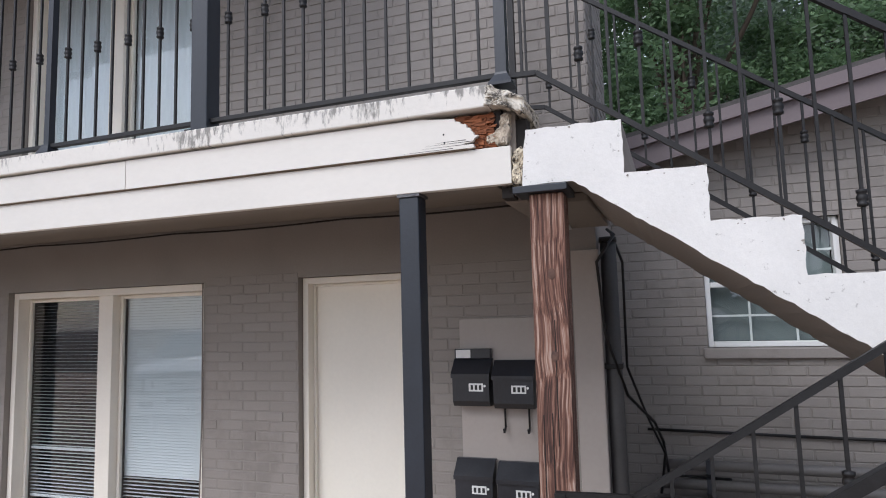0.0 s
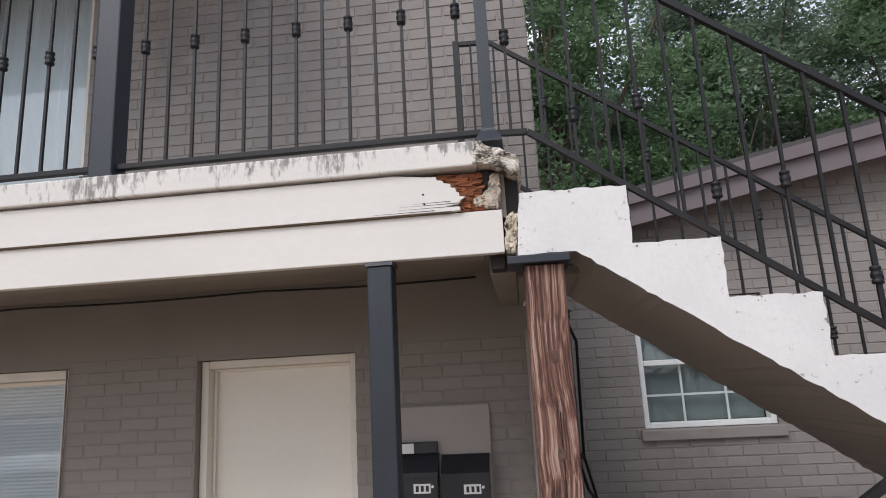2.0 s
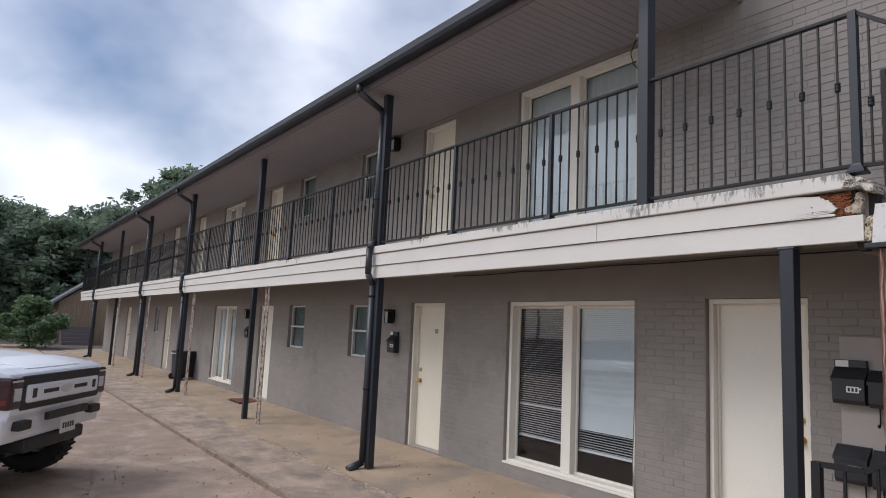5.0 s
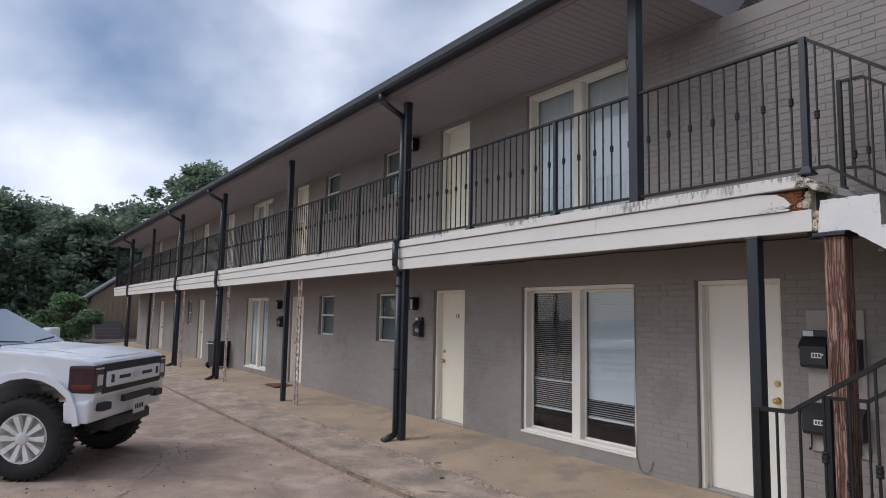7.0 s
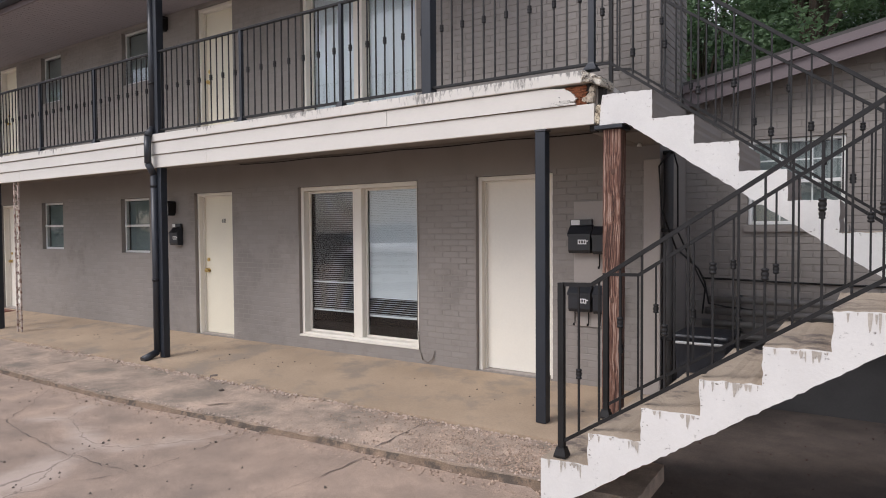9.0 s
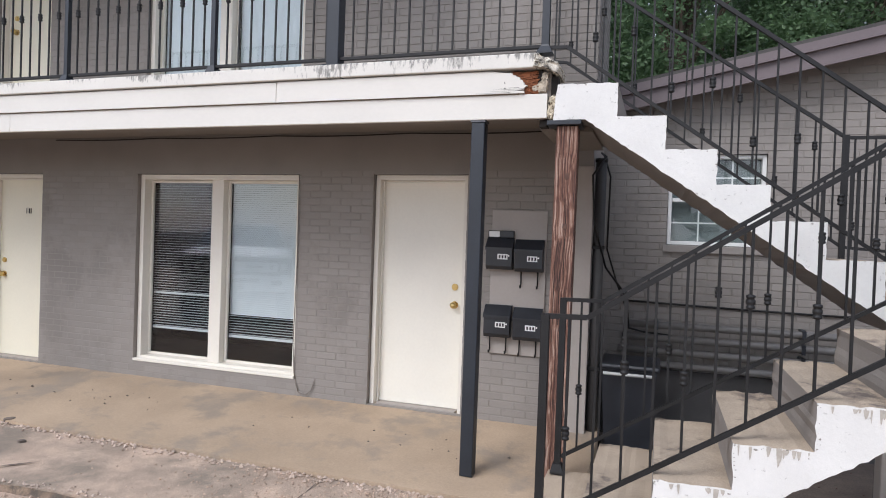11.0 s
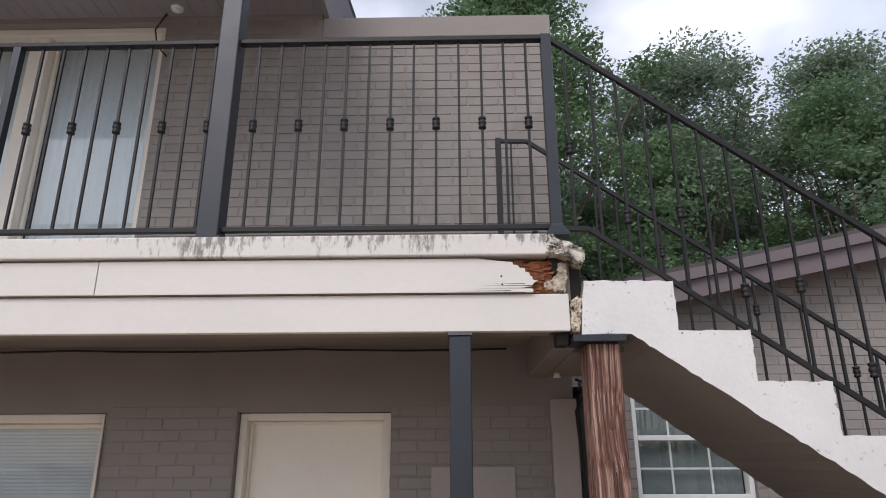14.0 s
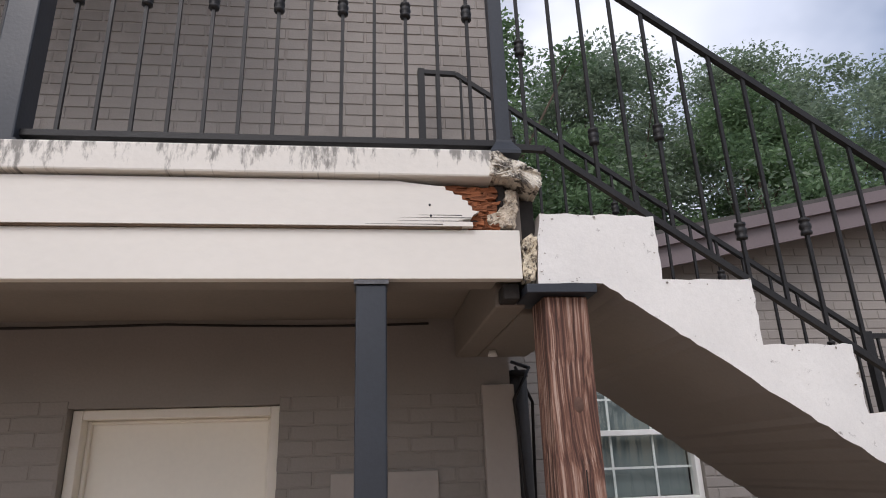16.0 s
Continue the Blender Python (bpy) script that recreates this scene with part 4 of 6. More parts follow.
add_grain(M_TIMBER)
bm = box(B(), -0.07, 0.07, -0.07, 0.07, 0, 2.374, 0.006)
timber = solid("timber_post", bm, M_TIMBER, "weathered square timber post with cracked brown grain", "post")
timber.matrix_world = pose(-0.295, EDGE_Y + 0.095, -0.072, 0, 0.3, 2)
bm = B()
rnd = random.Random(3)
for i in range(3):
    x, z = -0.04 + 0.03 * i + rnd.uniform(-0.006, 0.006), rnd.uniform(0.2, 1.6)
    box(bm, x - 0.0018, x + 0.0018, -0.0725, -0.069, z, z + rnd.uniform(0.4, 0.75))
part("drying_cracks", bm, M_BLACKHOLE, timber, "long dark cracks along the grain")
M_KNOT = material("dark_knot", (0.10, 0.055, 0.04), 0.9, vary=0.4, scale=40, bump=0.4)
for z in (1.05, 1.72, 2.045):
    bm = B()
    bmesh.ops.create_icosphere(bm, subdivisions=2, radius=0.016, matrix=Matrix.Translation((0.01, -0.07, z)) @ Matrix.Diagonal((1, 0.25, 1.5, 1)))
    part("knot", bm, M_KNOT, timber, "dark oval knot")

for i, x in enumerate(BAYS):
    ob = thing("porch_post", "dark blue steel porch post from balcony to eave", "post", (x, EDGE_Y + 0.045, SLAB_TOP), "porch posts")
    part("shaft", box(B(), -0.05, 0.05, -0.05, 0.05, 0, SOFFIT_Z - SLAB_TOP, 0.006), M_POST, ob)
    part("foot_plate", box(B(), -0.07, 0.07, -0.07, 0.055, 0, 0.008), M_POST, ob)
    if i and i < 7:
        ob = thing("lower_post", "dark steel post standing on the walkway edge", "post", (x + 0.015, EDGE_Y + 0.06, -0.08), "lower porch posts")
        part("shaft", box(B(), -0.045, 0.045, -0.045, 0.045, 0, 2.43, 0.006), M_POST, ob)


M_SPOUT = material("slate_painted_metal", (0.032, 0.035, 0.041), 0.4, vary=0.2, scale=5, fine=80, bump=0.06)


def downspout(x):
    y = EDGE_Y - 0.075
    ob = thing("downspout", "dark metal downspout stepping round the balcony edge to a kick-out shoe", "downspout", (x, y, -0.1), "downspouts")
    bm = B()
    path = [(0, 2.70 - y, 4.92), (0, 2.70 - y, 4.82), (0, 0.075, 4.64), (0, 0.075, 2.86), (0, -0.005, 2.74), (0, -0.005, 2.40), (0, 0.075, 2.26), (0, 0.075, -0.01), (0, -0.13, -0.088)]
    path = [(p[0], p[1], p[2] + 0.1) for p in path]
    for k, (a, b) in enumerate(zip(path[:-2], path[1:-1])):
        rod(bm, a, b, 0.044, 10)
    part("pipe", bm, M_SPOUT, ob)
    bm = B()
    rod(bm, path[-2], path[-1], 0.045, 10, r2=0.05)
    part("kick_out_shoe", bm, M_SPOUT, ob, "dark bent outlet shoe at the pavement")
    for z in (0.9, 2.1, 3.4, 4.6):
        part("strap", rod(B(), (0, 0.075, z + 0.1), (0, 0.075, z + 0.13), 0.05, 10), M_IRON, ob)


for x in (-6.25, -15.67, -20.47, -29.95):
    downspout(x)

M_LATTICE = material("rusty_white_iron", (0.50, 0.42, 0.36), 0.8, vary=0.3, scale=12, fine=60, bump=0.4, dirt=(0.16, 0.07, 0.04), dirt_amount=0.5, dirt_scale=14)
lat = thing("lattice_post", "ornate wrought-iron lattice post with flaking rusty white paint", "post", (-10.14, EDGE_Y + 0.06, -0.08), "lattice posts")
for sx in (-0.07, 0.07):
    part("upright", rod(B(), (sx, 0, 0), (sx, 0, 2.43), 0.011, square=True), M_LATTICE, lat)
bm = B()
for i in range(9):
    z0 = 0.05 + i * 0.26
    pts3 = [(0.062 * math.sin(2 * math.pi * u / 16) * (1 if i % 2 else -1), 0, z0 + 0.258 * u / 16) for u in range(17)]
    tube(bm, pts3, 0.008, 6)
    for s in (-1, 1):
        ring = [(s * 0.03 + 0.024 * math.cos(a * math.pi / 5), 0, z0 + 0.13 + 0.03 * math.sin(a * math.pi / 5)) for a in range(11)]
        tube(bm, ring, 0.0055, 5)
part("scrollwork", bm, M_LATTICE, lat, "flaking scrolled ironwork")
for x in (-14.9, -19.7, -24.5):
    copy_thing(lat, pose(x, EDGE_Y + 0.06, -0.08))

# ---------------------------------------------------------------- doors and windows
def frame_boxes(a, b, c, d, t, y0, y1, sill=True):
    bm = B()
    box(bm, a, a + t, y0, y1, c, d, 0.004)
    box(bm, b - t, b, y0, y1, c, d, 0.004)
    box(bm, a + t, b - t, y0 + 0.002, y1, d - t, d, 0.004)
    if sill:
        box(bm, a + t, b - t, y0 + 0.002, y1, c, c + t, 0.004)
    return bm


def door_unit(i, a, b, c, d, leaf_mat, label, knob="right", number=False):
    y = WALL_Y
    ob = thing("door_%d" % i, label, "door", ((a + b) / 2, y, c), kind="structure")
    w, h = (b - a) / 2, d - c
    part("frame", frame_boxes(-w + 0.003, w - 0.003, 0.0, h - 0.003, 0.042, 0.05, 0.20, False), M_TRIM, ob, "cream painted door frame")
    leaf = part("leaf", box(B(), -w + 0.047, w - 0.047, 0.145, 0.185, 0.015, h - 0.047, 0.003), leaf_mat, ob, "flush painted door leaf, closed")
    part("stop", frame_boxes(-w + 0.046, w - 0.046, 0.0, h - 0.046, 0.016, 0.115, 0.144, False), M_TRIM, ob)
    part("threshold", box(B(), -w + 0.07, w - 0.07, 0.05, 0.19, 0.0, 0.012), M_BOARD, ob)
    s = 1 if knob == "right" else -1
    kx = s * (w - 0.13)
    for nm, z, r in (("knob", 0.95, 0.03), ("deadbolt", 1.11, 0.026)):
        bm = B()
        rod(bm, (kx, 0.146, z), (kx, 0.134, z), r + 0.004, 14)
        rod(bm, (kx, 0.134, z), (kx, 0.105 if nm == "knob" else 0.124, z), r * 0.45 if nm == "knob" else r * 0.8, 12)
        if nm == "knob":
            bmesh.ops.create_uvsphere(bm, u_segments=12, v_segments=8, radius=r, matrix=Matrix.Translation((kx, 0.098, z)))
        k = part(nm, bm, M_BRASS, leaf, "polished brass " + nm)
    if number:
        bm = B()
        for j, ww in enumerate((0.008, 0.02, 0.008)):
            box(bm, 0.02 + j * 0.034, 0.02 + j * 0.034 + ww, 0.1415, 0.1455, 1.66, 1.72)
        part("door_sign", bm, M_INK, leaf, "small dark bars on the door")
    return ob


def slats(a, b, z0, z1, y, pitch, tilt, mat_, parent, label):
    """A venetian blind: one thin curved slat at each step of height."""
    verts, faces = [], []
    z, hw = z0, 0.0115
    dy, dz = hw * math.cos(radians(tilt)), hw * math.sin(radians(tilt))
    while z < z1:
        k = len(verts)
        verts += [(a, y - dy, z - dz), (b, y - dy, z - dz), (b, y, z + 0.002), (a, y, z + 0.002), (b, y + dy, z + dz), (a, y + dy, z + dz)]
        faces += [(k, k + 1, k + 2, k + 3), (k + 3, k + 2, k + 4, k + 5)]
        z += pitch
    me = bpy.data.meshes.new("blind")
    me.from_pydata(verts, [], faces)
    me.materials.append(mat_)
    ob = new("blind", me)
    ob.parent = parent
    tagged(ob, label)
    return ob


def pane(a, b, c, d, y, parent):
    bm = B()
    bm.faces.new([bm.verts.new(p) for p in ((a, y, c), (b, y, c), (b, y, d), (a, y, d))])
    ob = part("pane", bm, M_GLASS, parent)
    ob.visible_shadow = False
    return ob


def picture_window(i, a, b, c, d, label, style):
    ob = thing("window_%d" % i, label, "window", ((a + b) / 2, WALL_Y, c), kind="structure")
    w, h = (b - a) / 2, d - c
    bm = frame_boxes(-w + 0.003, w - 0.003, 0.003, h - 0.003, 0.05, 0.045, 0.19)
    part("window_frame", bm, M_TRIM, ob, "cream painted wooden window frame")
    part("mullion", box(B(), -0.07 - 0.015, 0.07 - 0.015, 0.07, 0.185, 0.052, h - 0.052, 0.005), M_TRIM, ob)
    part("window_sill", box(B(), -w + 0.001, w - 0.001, -0.008, 0.044, 0.001, 0.026, 0.004), M_TRIM, ob, "cream painted sill")
    for s, (p, q) in enumerate(((-w + 0.052, -0.086), (0.056, w - 0.052))):
        part("sash", frame_boxes(p + 0.002, q - 0.002, 0.055, h - 0.055, 0.026, 0.14, 0.17), M_TRIM, ob)
        pane(p + 0.026, q - 0.026, 0.08, h - 0.08, 0.155, ob)
        p, q = p + 0.02, q - 0.02
        if style == "blinds":
            if s == 0:
                slats(p, q, 0.36, h - 0.09, 0.20, 0.0265, 8, M_BLIND, ob, "white venetian blind with open slats")
                part("blind_rail", box(B(), p, q, 0.188, 0.213, 0.33, 0.35, 0.003), M_BLIND, ob)
                part("blind_rail", box(B(), p, q, 0.188, 0.213, 0.70, 0.72, 0.003), M_BLIND, ob)
            else:
                slats(p, q, 0.55, h - 0.08, 0.20, 0.021, 62, M_BLIND, ob, "white venetian blind with closed slats")
                slats(p, q, 0.34, 0.55, 0.20, 0.0265, 8, M_BLIND, ob, "white venetian blind with open slats")
                part("blind_rail", box(B(), p, q, 0.188, 0.213, 0.305, 0.33, 0.003), M_BLIND, ob)
        else:
            bm = B()
            n = 40
            va = [bm.verts.new((p + (q - p) * u / n, 0.196 + 0.007 * math.sin(u * 1.1) + 0.003 * math.sin(u * 2.3), 0.08)) for u in range(n + 1)]
            vb = [bm.verts.new((v.co.x, v.co.y, h - 0.08)) for v in va]
            for u in range(n):
                bm.faces.new((va[u], va[u + 1], vb[u + 1], vb[u])).smooth = True
            ob2 = part("curtain", bm, M_CURTAIN, ob, "pale closed curtain hanging in soft folds")
            sol = ob2.modifiers.new("thick", "SOLIDIFY")
            sol.thickness = 0.004
    return ob


M_ALU = material("white_aluminium", (0.62, 0.62, 0.60), 0.45, vary=0.06, bump=0.03)


def small_window(i, a, b, c, d, label, y=WALL_Y, grid=False, sill=True, fmat=None, split=True):
    fm = fmat or M_ALU
    ob = thing("window_%d" % i, label, "window", ((a + b) / 2, y, c), kind="structure")
    w, h = (b - a) / 2, d - c
    part("window_frame", frame_boxes(-w + 0.003, w - 0.003, 0.003, h - 0.003, 0.035, 0.065 if y == WALL_Y else 0.03, 0.12), fm, ob, "white window frame")
    if split:
        part("meeting_rail", box(B(), -w + 0.04, w - 0.04, 0.035, 0.1, h * 0.48, h * 0.48 + 0.035, 0.004), fm, ob)
    pane(-w + 0.04, w - 0.04, 0.04, h - 0.04, 0.075, ob)
    if grid:
        bm = B()
        for u in (1, 2):
            x = -w + 2 * w * u / 3
            box(bm, x - 0.007, x + 0.007, 0.083, 0.09, 0.04, h - 0.04)
        for u in (0.25, 0.75):
            box(bm, -w + 0.04, w - 0.04, 0.082, 0.089, h * u - 0.007, h * u + 0.007)
        part("glazing_bars", bm, fm, ob)
    bm = B()
    box(bm, -w + 0.04, w - 0.04, 0.14, 0.145, 0.04, h - 0.04)
    part("shade", bm, M_SHADE, ob, "grey-green lowered window shade")
    if sill:
        part("window_sill", box(B(), -w - 0.03, w + 0.03, -0.035, 0.03, -0.07, -0.002, 0.006), M_BRICK, ob, "painted brick sill")
    return ob


M_SHADE = material("grey_green_shade", (0.16, 0.185, 0.18), 0.8, vary=0.12, scale=3, fine=40)
di = wi = 0
for row, holes in (("ground-floor", LOWER), ("upper-floor", UPPER)):
    for k, (kind_, a, b, c, d) in enumerate(holes):
        if kind_ == "door":
            di += 1
            white = row == "ground-floor" and k == 0
            door_unit(di, a, b, c, d, M_DOORW if white or k > 4 else M_DOOR, "closed flush %s %s door in a cream frame" % ("white" if white or k > 4 else "cream", row), "right" if white else "left", row == "ground-floor" and k == 2)
        elif kind_ == "win":
            wi += 1
            blinds = row == "ground-floor" and k == 1
            picture_window(wi, a, b, c, d, "wide cream-framed %s window with %s" % (row, "white venetian blinds" if blinds else "pale closed curtains"), "blinds" if blinds else "curtain")
        else:
            wi += 1
            small_window(wi, a, b, c, d, "small white %s sash window with drawn shade" % row, sill=False)


# ---------------------------------------------------------------- mailboxes and lamps
def mailbox(x, z, w, h, label, flap=False, hooks=True, group="wall mailboxes", y=WALL_Y - 0.022):
    ob = thing("mailbox", label, "mailbox", (x, y, z), group)
    dpt = 0.095
    bm = B()
    prof = [(0, 0), (-dpt * 0.8, 0), (-dpt, 0.03), (-dpt, h * 0.72), (-dpt * 0.25, h), (0, h)]
    prism(bm, prof, -w / 2, w / 2)
    for v in bm.verts:
        v.co = Vector((v.co.y, v.co.x, v.co.z))
    part("body", bm, M_MAIL, ob)
    bm = B()
    prism(bm, [(-0.004, h + 0.008), (-dpt * 0.25 - 0.004, h + 0.008), (-dpt - 0.012, h * 0.71), (-dpt - 0.012, h * 0.62), (-dpt - 0.006, h * 0.62), (-dpt - 0.006, h * 0.70), (-dpt * 0.25, h + 0.001), (-0.004, h + 0.001)], -w / 2 - 0.006, w / 2 + 0.006)
    for v in bm.verts:
        v.co = Vector((v.co.y, v.co.x, v.co.z))
    lid = part("lid", bm, M_MAIL, ob, "hinged black lid")
    tag = part("label_plate", box(B(), -0.01, 0.075, -dpt - 0.0035, -dpt + 0.001, h * 0.33, h * 0.33 + 0.045), M_LABEL, ob, "small white tag")
    bm = B()
    for j in range(3):
        box(bm, 0.002 + j * 0.025, 0.016 + j * 0.025, -dpt - 0.006, -dpt - 0.003, h * 0.33 + 0.009, h * 0.33 + 0.036)
    part("label_bars", bm, M_INK, tag, "dark printed bars")
    bm = B()
    rod(bm, (0.085, -dpt - 0.001, h * 0.45), (0.085, -dpt - 0.007, h * 0.45), 0.007, 10)
    part("lock", bm, M_LABEL, ob, "small round lock")
    if flap:
        part("paper_slip", box(B(), -w / 2 + 0.01, w / 2 - 0.12, -dpt * 0.5, -dpt * 0.5 + 0.002, h + 0.012, h + 0.06), M_LABEL, ob, "white slip above the lid")
        part("raised_rim", box(B(), -w / 2, w / 2, -dpt * 0.45, -0.005, h + 0.009, h + 0.065, 0.004), M_MAIL, ob)
    if hooks:
        for sx in (-0.07, 0.07):
            bm = B()
            tube(bm, [(sx, -0.02, 0.0), (sx, -0.02, -0.11), (sx, -0.035, -0.135), (sx, -0.055, -0.135), (sx, -0.06, -0.115)], 0.006, 6)
            part("paper_hook", bm, M_IRON, ob, "curled black newspaper hook")
    return ob


bm = box(B(), -1.045, -0.573, WALL_Y - 0.022, WALL_Y - 0.004, 0.58, 1.80, 0.003)
solid("mail_board", bm, M_BOARD, "grey painted board fixed to the brick wall", "board")
mailbox(-0.955, 1.30, 0.22, 0.26, "black metal wall mailbox with white tag and slip", True, False)
mailbox(-0.705, 1.29, 0.23, 0.26, "black metal wall mailbox with white tag and hooks")
mailbox(-0.955, 0.73, 0.22, 0.26, "black metal wall mailbox with white tag low on the board")
mailbox(-0.70, 0.72, 0.23, 0.26, "black metal wall mailbox with white tag low on the board")


def wall_lamp(x, z):
    ob = thing("wall_lamp", "small black wall lantern with clear panes, unlit", "lamp", (x, WALL_Y - 0.006, z), "wall lanterns")
    part("back_plate", box(B(), -0.05, 0.05, -0.012, 0, -0.03, 0.14, 0.003), M_IRON, ob)
    part("roof", box(B(), -0.07, 0.07, -0.15, -0.01, 0.13, 0.16, 0.012), M_IRON, ob)
    part("cage", frame_boxes(-0.055, 0.055, -0.06, 0.125, 0.01, -0.135, -0.02), M_IRON, ob)
    part("glass", box(B(), -0.045, 0.045, -0.125, -0.03, -0.05, 0.115), M_GLASSY, ob, "pale glass panes")
    return ob


M_GLASSY = material("frosted_glass", (0.45, 0.45, 0.43), 0.25, vary=0.1, bump=0)
M_MAT = material("red_brown_mat", (0.16, 0.055, 0.035), 0.95, vary=0.35, scale=20, fine=150, bump=0.6)
bm = box(B(), -13.4, -12.7, WALL_Y - 0.55, WALL_Y - 0.08, -0.026, -0.004, 0.004)
mat_thing = solid("doormat", bm, M_MAT, "red-brown fibre doormat on the walkway before a white door", "doormat")
part("rubber_rim", box(B(), -13.43, -12.67, WALL_Y - 0.58, WALL_Y - 0.05, -0.036, -0.0265), M_MAIL, mat_thing, "dark rubber rim")
wall_lamp(-7.57, 1.84)
wall_lamp(-7.68, 4.66)
wall_lamp(-14.05, 1.84)
mailbox(-7.46, 1.33, 0.2, 0.26, "black metal mailbox beside the cream door", True, False, "", WALL_Y - 0.006)
mailbox(-14.0, 1.33, 0.2, 0.26, "black metal mailbox beside the white door", False, False, "", WALL_Y - 0.006)

bm = B()
tube(bm, [(-2.93, WALL_Y - 0.05, 4.855), (-2.94, WALL_Y - 0.07, 4.80), (-2.99, WALL_Y - 0.06, 4.72), (-2.97, WALL_Y - 0.04, 4.60), (-2.90, WALL_Y - 0.03, 4.52)], 0.006, 6)
bmesh.ops.remove_doubles(bm, verts=bm.verts[:], dist=0.004)
solid("loose_wire", bm, M_IRON, "loose black wire dangling from the soffit by the window", "cable")

bm = B()
rod(bm, (-2.83, 4.14, SOFFIT_Z - 0.001), (-2.83, 4.14, SOFFIT_Z - 0.018), 0.045, 18, r2=0.04)
sd = solid("smoke_alarm", bm, M_LABEL, "small round white alarm on the soffit", "smoke alarm")
part("vent_ring", rod(B(), (-2.83, 4.14, SOFFIT_Z - 0.0185), (-2.83, 4.14, SOFFIT_Z - 0.03), 0.028, 16, r2=0.024), M_LABEL, sd)

# thin cable down the wall beside the window
bm = B()
tube(bm, [(-2.945, WALL_Y - 0.012, 2.1), (-2.94, WALL_Y - 0.012, 1.2), (-2.955, WALL_Y - 0.014, 0.5), (-2.93, WALL_Y - 0.014, 0.16), (-2.88, WALL_Y - 0.02, 0.04), (-2.80, WALL_Y - 0.025, 0.02), (-2.74, WALL_Y - 0.02, 0.07), (-2.72, WALL_Y - 0.014, 0.16)], 0.005, 6)
solid("wall_cable", bm, M_UNDER, "thin grey cable running down the brick beside the window", "cable")
bm = B()
pts3 = [(-6.0 + 0.2 * i, WALL_Y - 0.02 - 0.004 * math.sin(i * 0.7), 2.468 - 0.012 * abs(math.sin(i * 0.45))) for i in range(28)]
tube(bm, pts3, 0.006, 6)
bmesh.ops.remove_doubles(bm, verts=bm.verts[:], dist=0.004)
solid("ceiling_cable", bm, M_BLACKHOLE, "dark cable sagging along the top of the wall", "cable")

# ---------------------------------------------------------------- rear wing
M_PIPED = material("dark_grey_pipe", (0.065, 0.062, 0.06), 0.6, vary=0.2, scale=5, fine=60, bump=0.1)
WING_Y = 5.25
holes = [("win", 0.37, 1.20, 1.56, 2.40)]
bm = B()
xs = [EAST, 0.37, 1.20, 9.0]


def wing_top(x):
    return 2.86 + 0.206 * x


def slab_piece(bm, a, b, z0, za, zb):
    vs = [bm.verts.new(p) for p in ((a, WING_Y, z0), (b, WING_Y, z0), (b, WING_Y, zb), (a, WING_Y, za), (a, WING_Y + 0.2, z0), (b, WING_Y + 0.2, z0), (b, WING_Y + 0.2, zb), (a, WING_Y + 0.2, za))]
    for f in ((0, 1, 2, 3), (5, 4, 7, 6), (4, 0, 3, 7), (1, 5, 6, 2), (3, 2, 6, 7), (4, 5, 1, 0)):
        bm.faces.new([vs[i] for i in f])


slab_piece(bm, EAST, 0.37, -0.3, wing_top(EAST), wing_top(0.37))
slab_piece(bm, 0.37, 1.20, -0.3, 1.56, 1.56)
slab_piece(bm, 0.37, 1.20, 2.40, wing_top(0.37), wing_top(1.2))
slab_piece(bm, 1.20, 9.0, -0.3, wing_top(1.2), wing_top(9.0))
bmesh.ops.remove_doubles(bm, verts=bm.verts[:], dist=0.0005)
wing = solid("wall_wing", bm, M_MORTAR, "grey painted brick wall of the rear wing", "wall", "structure")
wing_bricks = [b for b in brick_boxes(EAST, 9.0, 0.0, 4.6, holes, 21, 0.0045) if b[3] < wing_top(b[0]) - 0.01]
NEAR_WING, REST_WING = share(wing_bricks, lambda b: b[0] < 1.9 and b[2] > 0.7)
brick_skin("bricks", REST_WING, WING_Y, M_BRICK, wing, "painted running-bond bricks of the wing")
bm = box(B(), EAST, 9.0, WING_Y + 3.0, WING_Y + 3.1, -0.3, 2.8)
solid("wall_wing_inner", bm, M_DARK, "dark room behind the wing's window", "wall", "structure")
# Dark strip added over the wall's foot; shadow and dirt share its colour.
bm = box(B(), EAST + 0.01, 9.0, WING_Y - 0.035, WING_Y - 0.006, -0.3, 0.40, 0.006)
solid("plinth", bm, M_PIPED, "dark strip added along the wing wall's foot for its shadow and dirt", "plinth", "structure")
small_window(30, 0.37, 1.20, 1.56, 2.40, "white vinyl sash window with small panes on the rear wing", WING_Y, True, True, M_LABEL)


def sloped(name, y0, y1, lo, hi, mat_, label, cat):
    prism_pts = [(-0.18, wing_top(-0.18) + lo), (9.2, wing_top(9.2) + lo), (9.2, wing_top(9.2) + hi), (-0.18, wing_top(-0.18) + hi)]
    return solid(name, prism(B(), prism_pts, y0, y1), mat_, label, cat, "structure")


sloped("rake_board", 4.97, 5.0, -0.09, 0.06, M_ROOF, "brown painted rake board of the rear wing roof", "trim")
sloped("rake_trim", 4.93, 4.97, 0.045, 0.125, M_ROOF, "brown upper trim of the rear wing roof edge", "trim")
sloped("rake_soffit", 5.0, WING_Y - 0.002, -0.03, 0.0, M_ROOF, "brown boarded underside of the rear wing roof edge", "ceiling")
sloped("wing_roof", 4.95, 12.0, 0.127, 0.16, M_SHINGLE, "dark shingle roof of the rear wing", "roof")

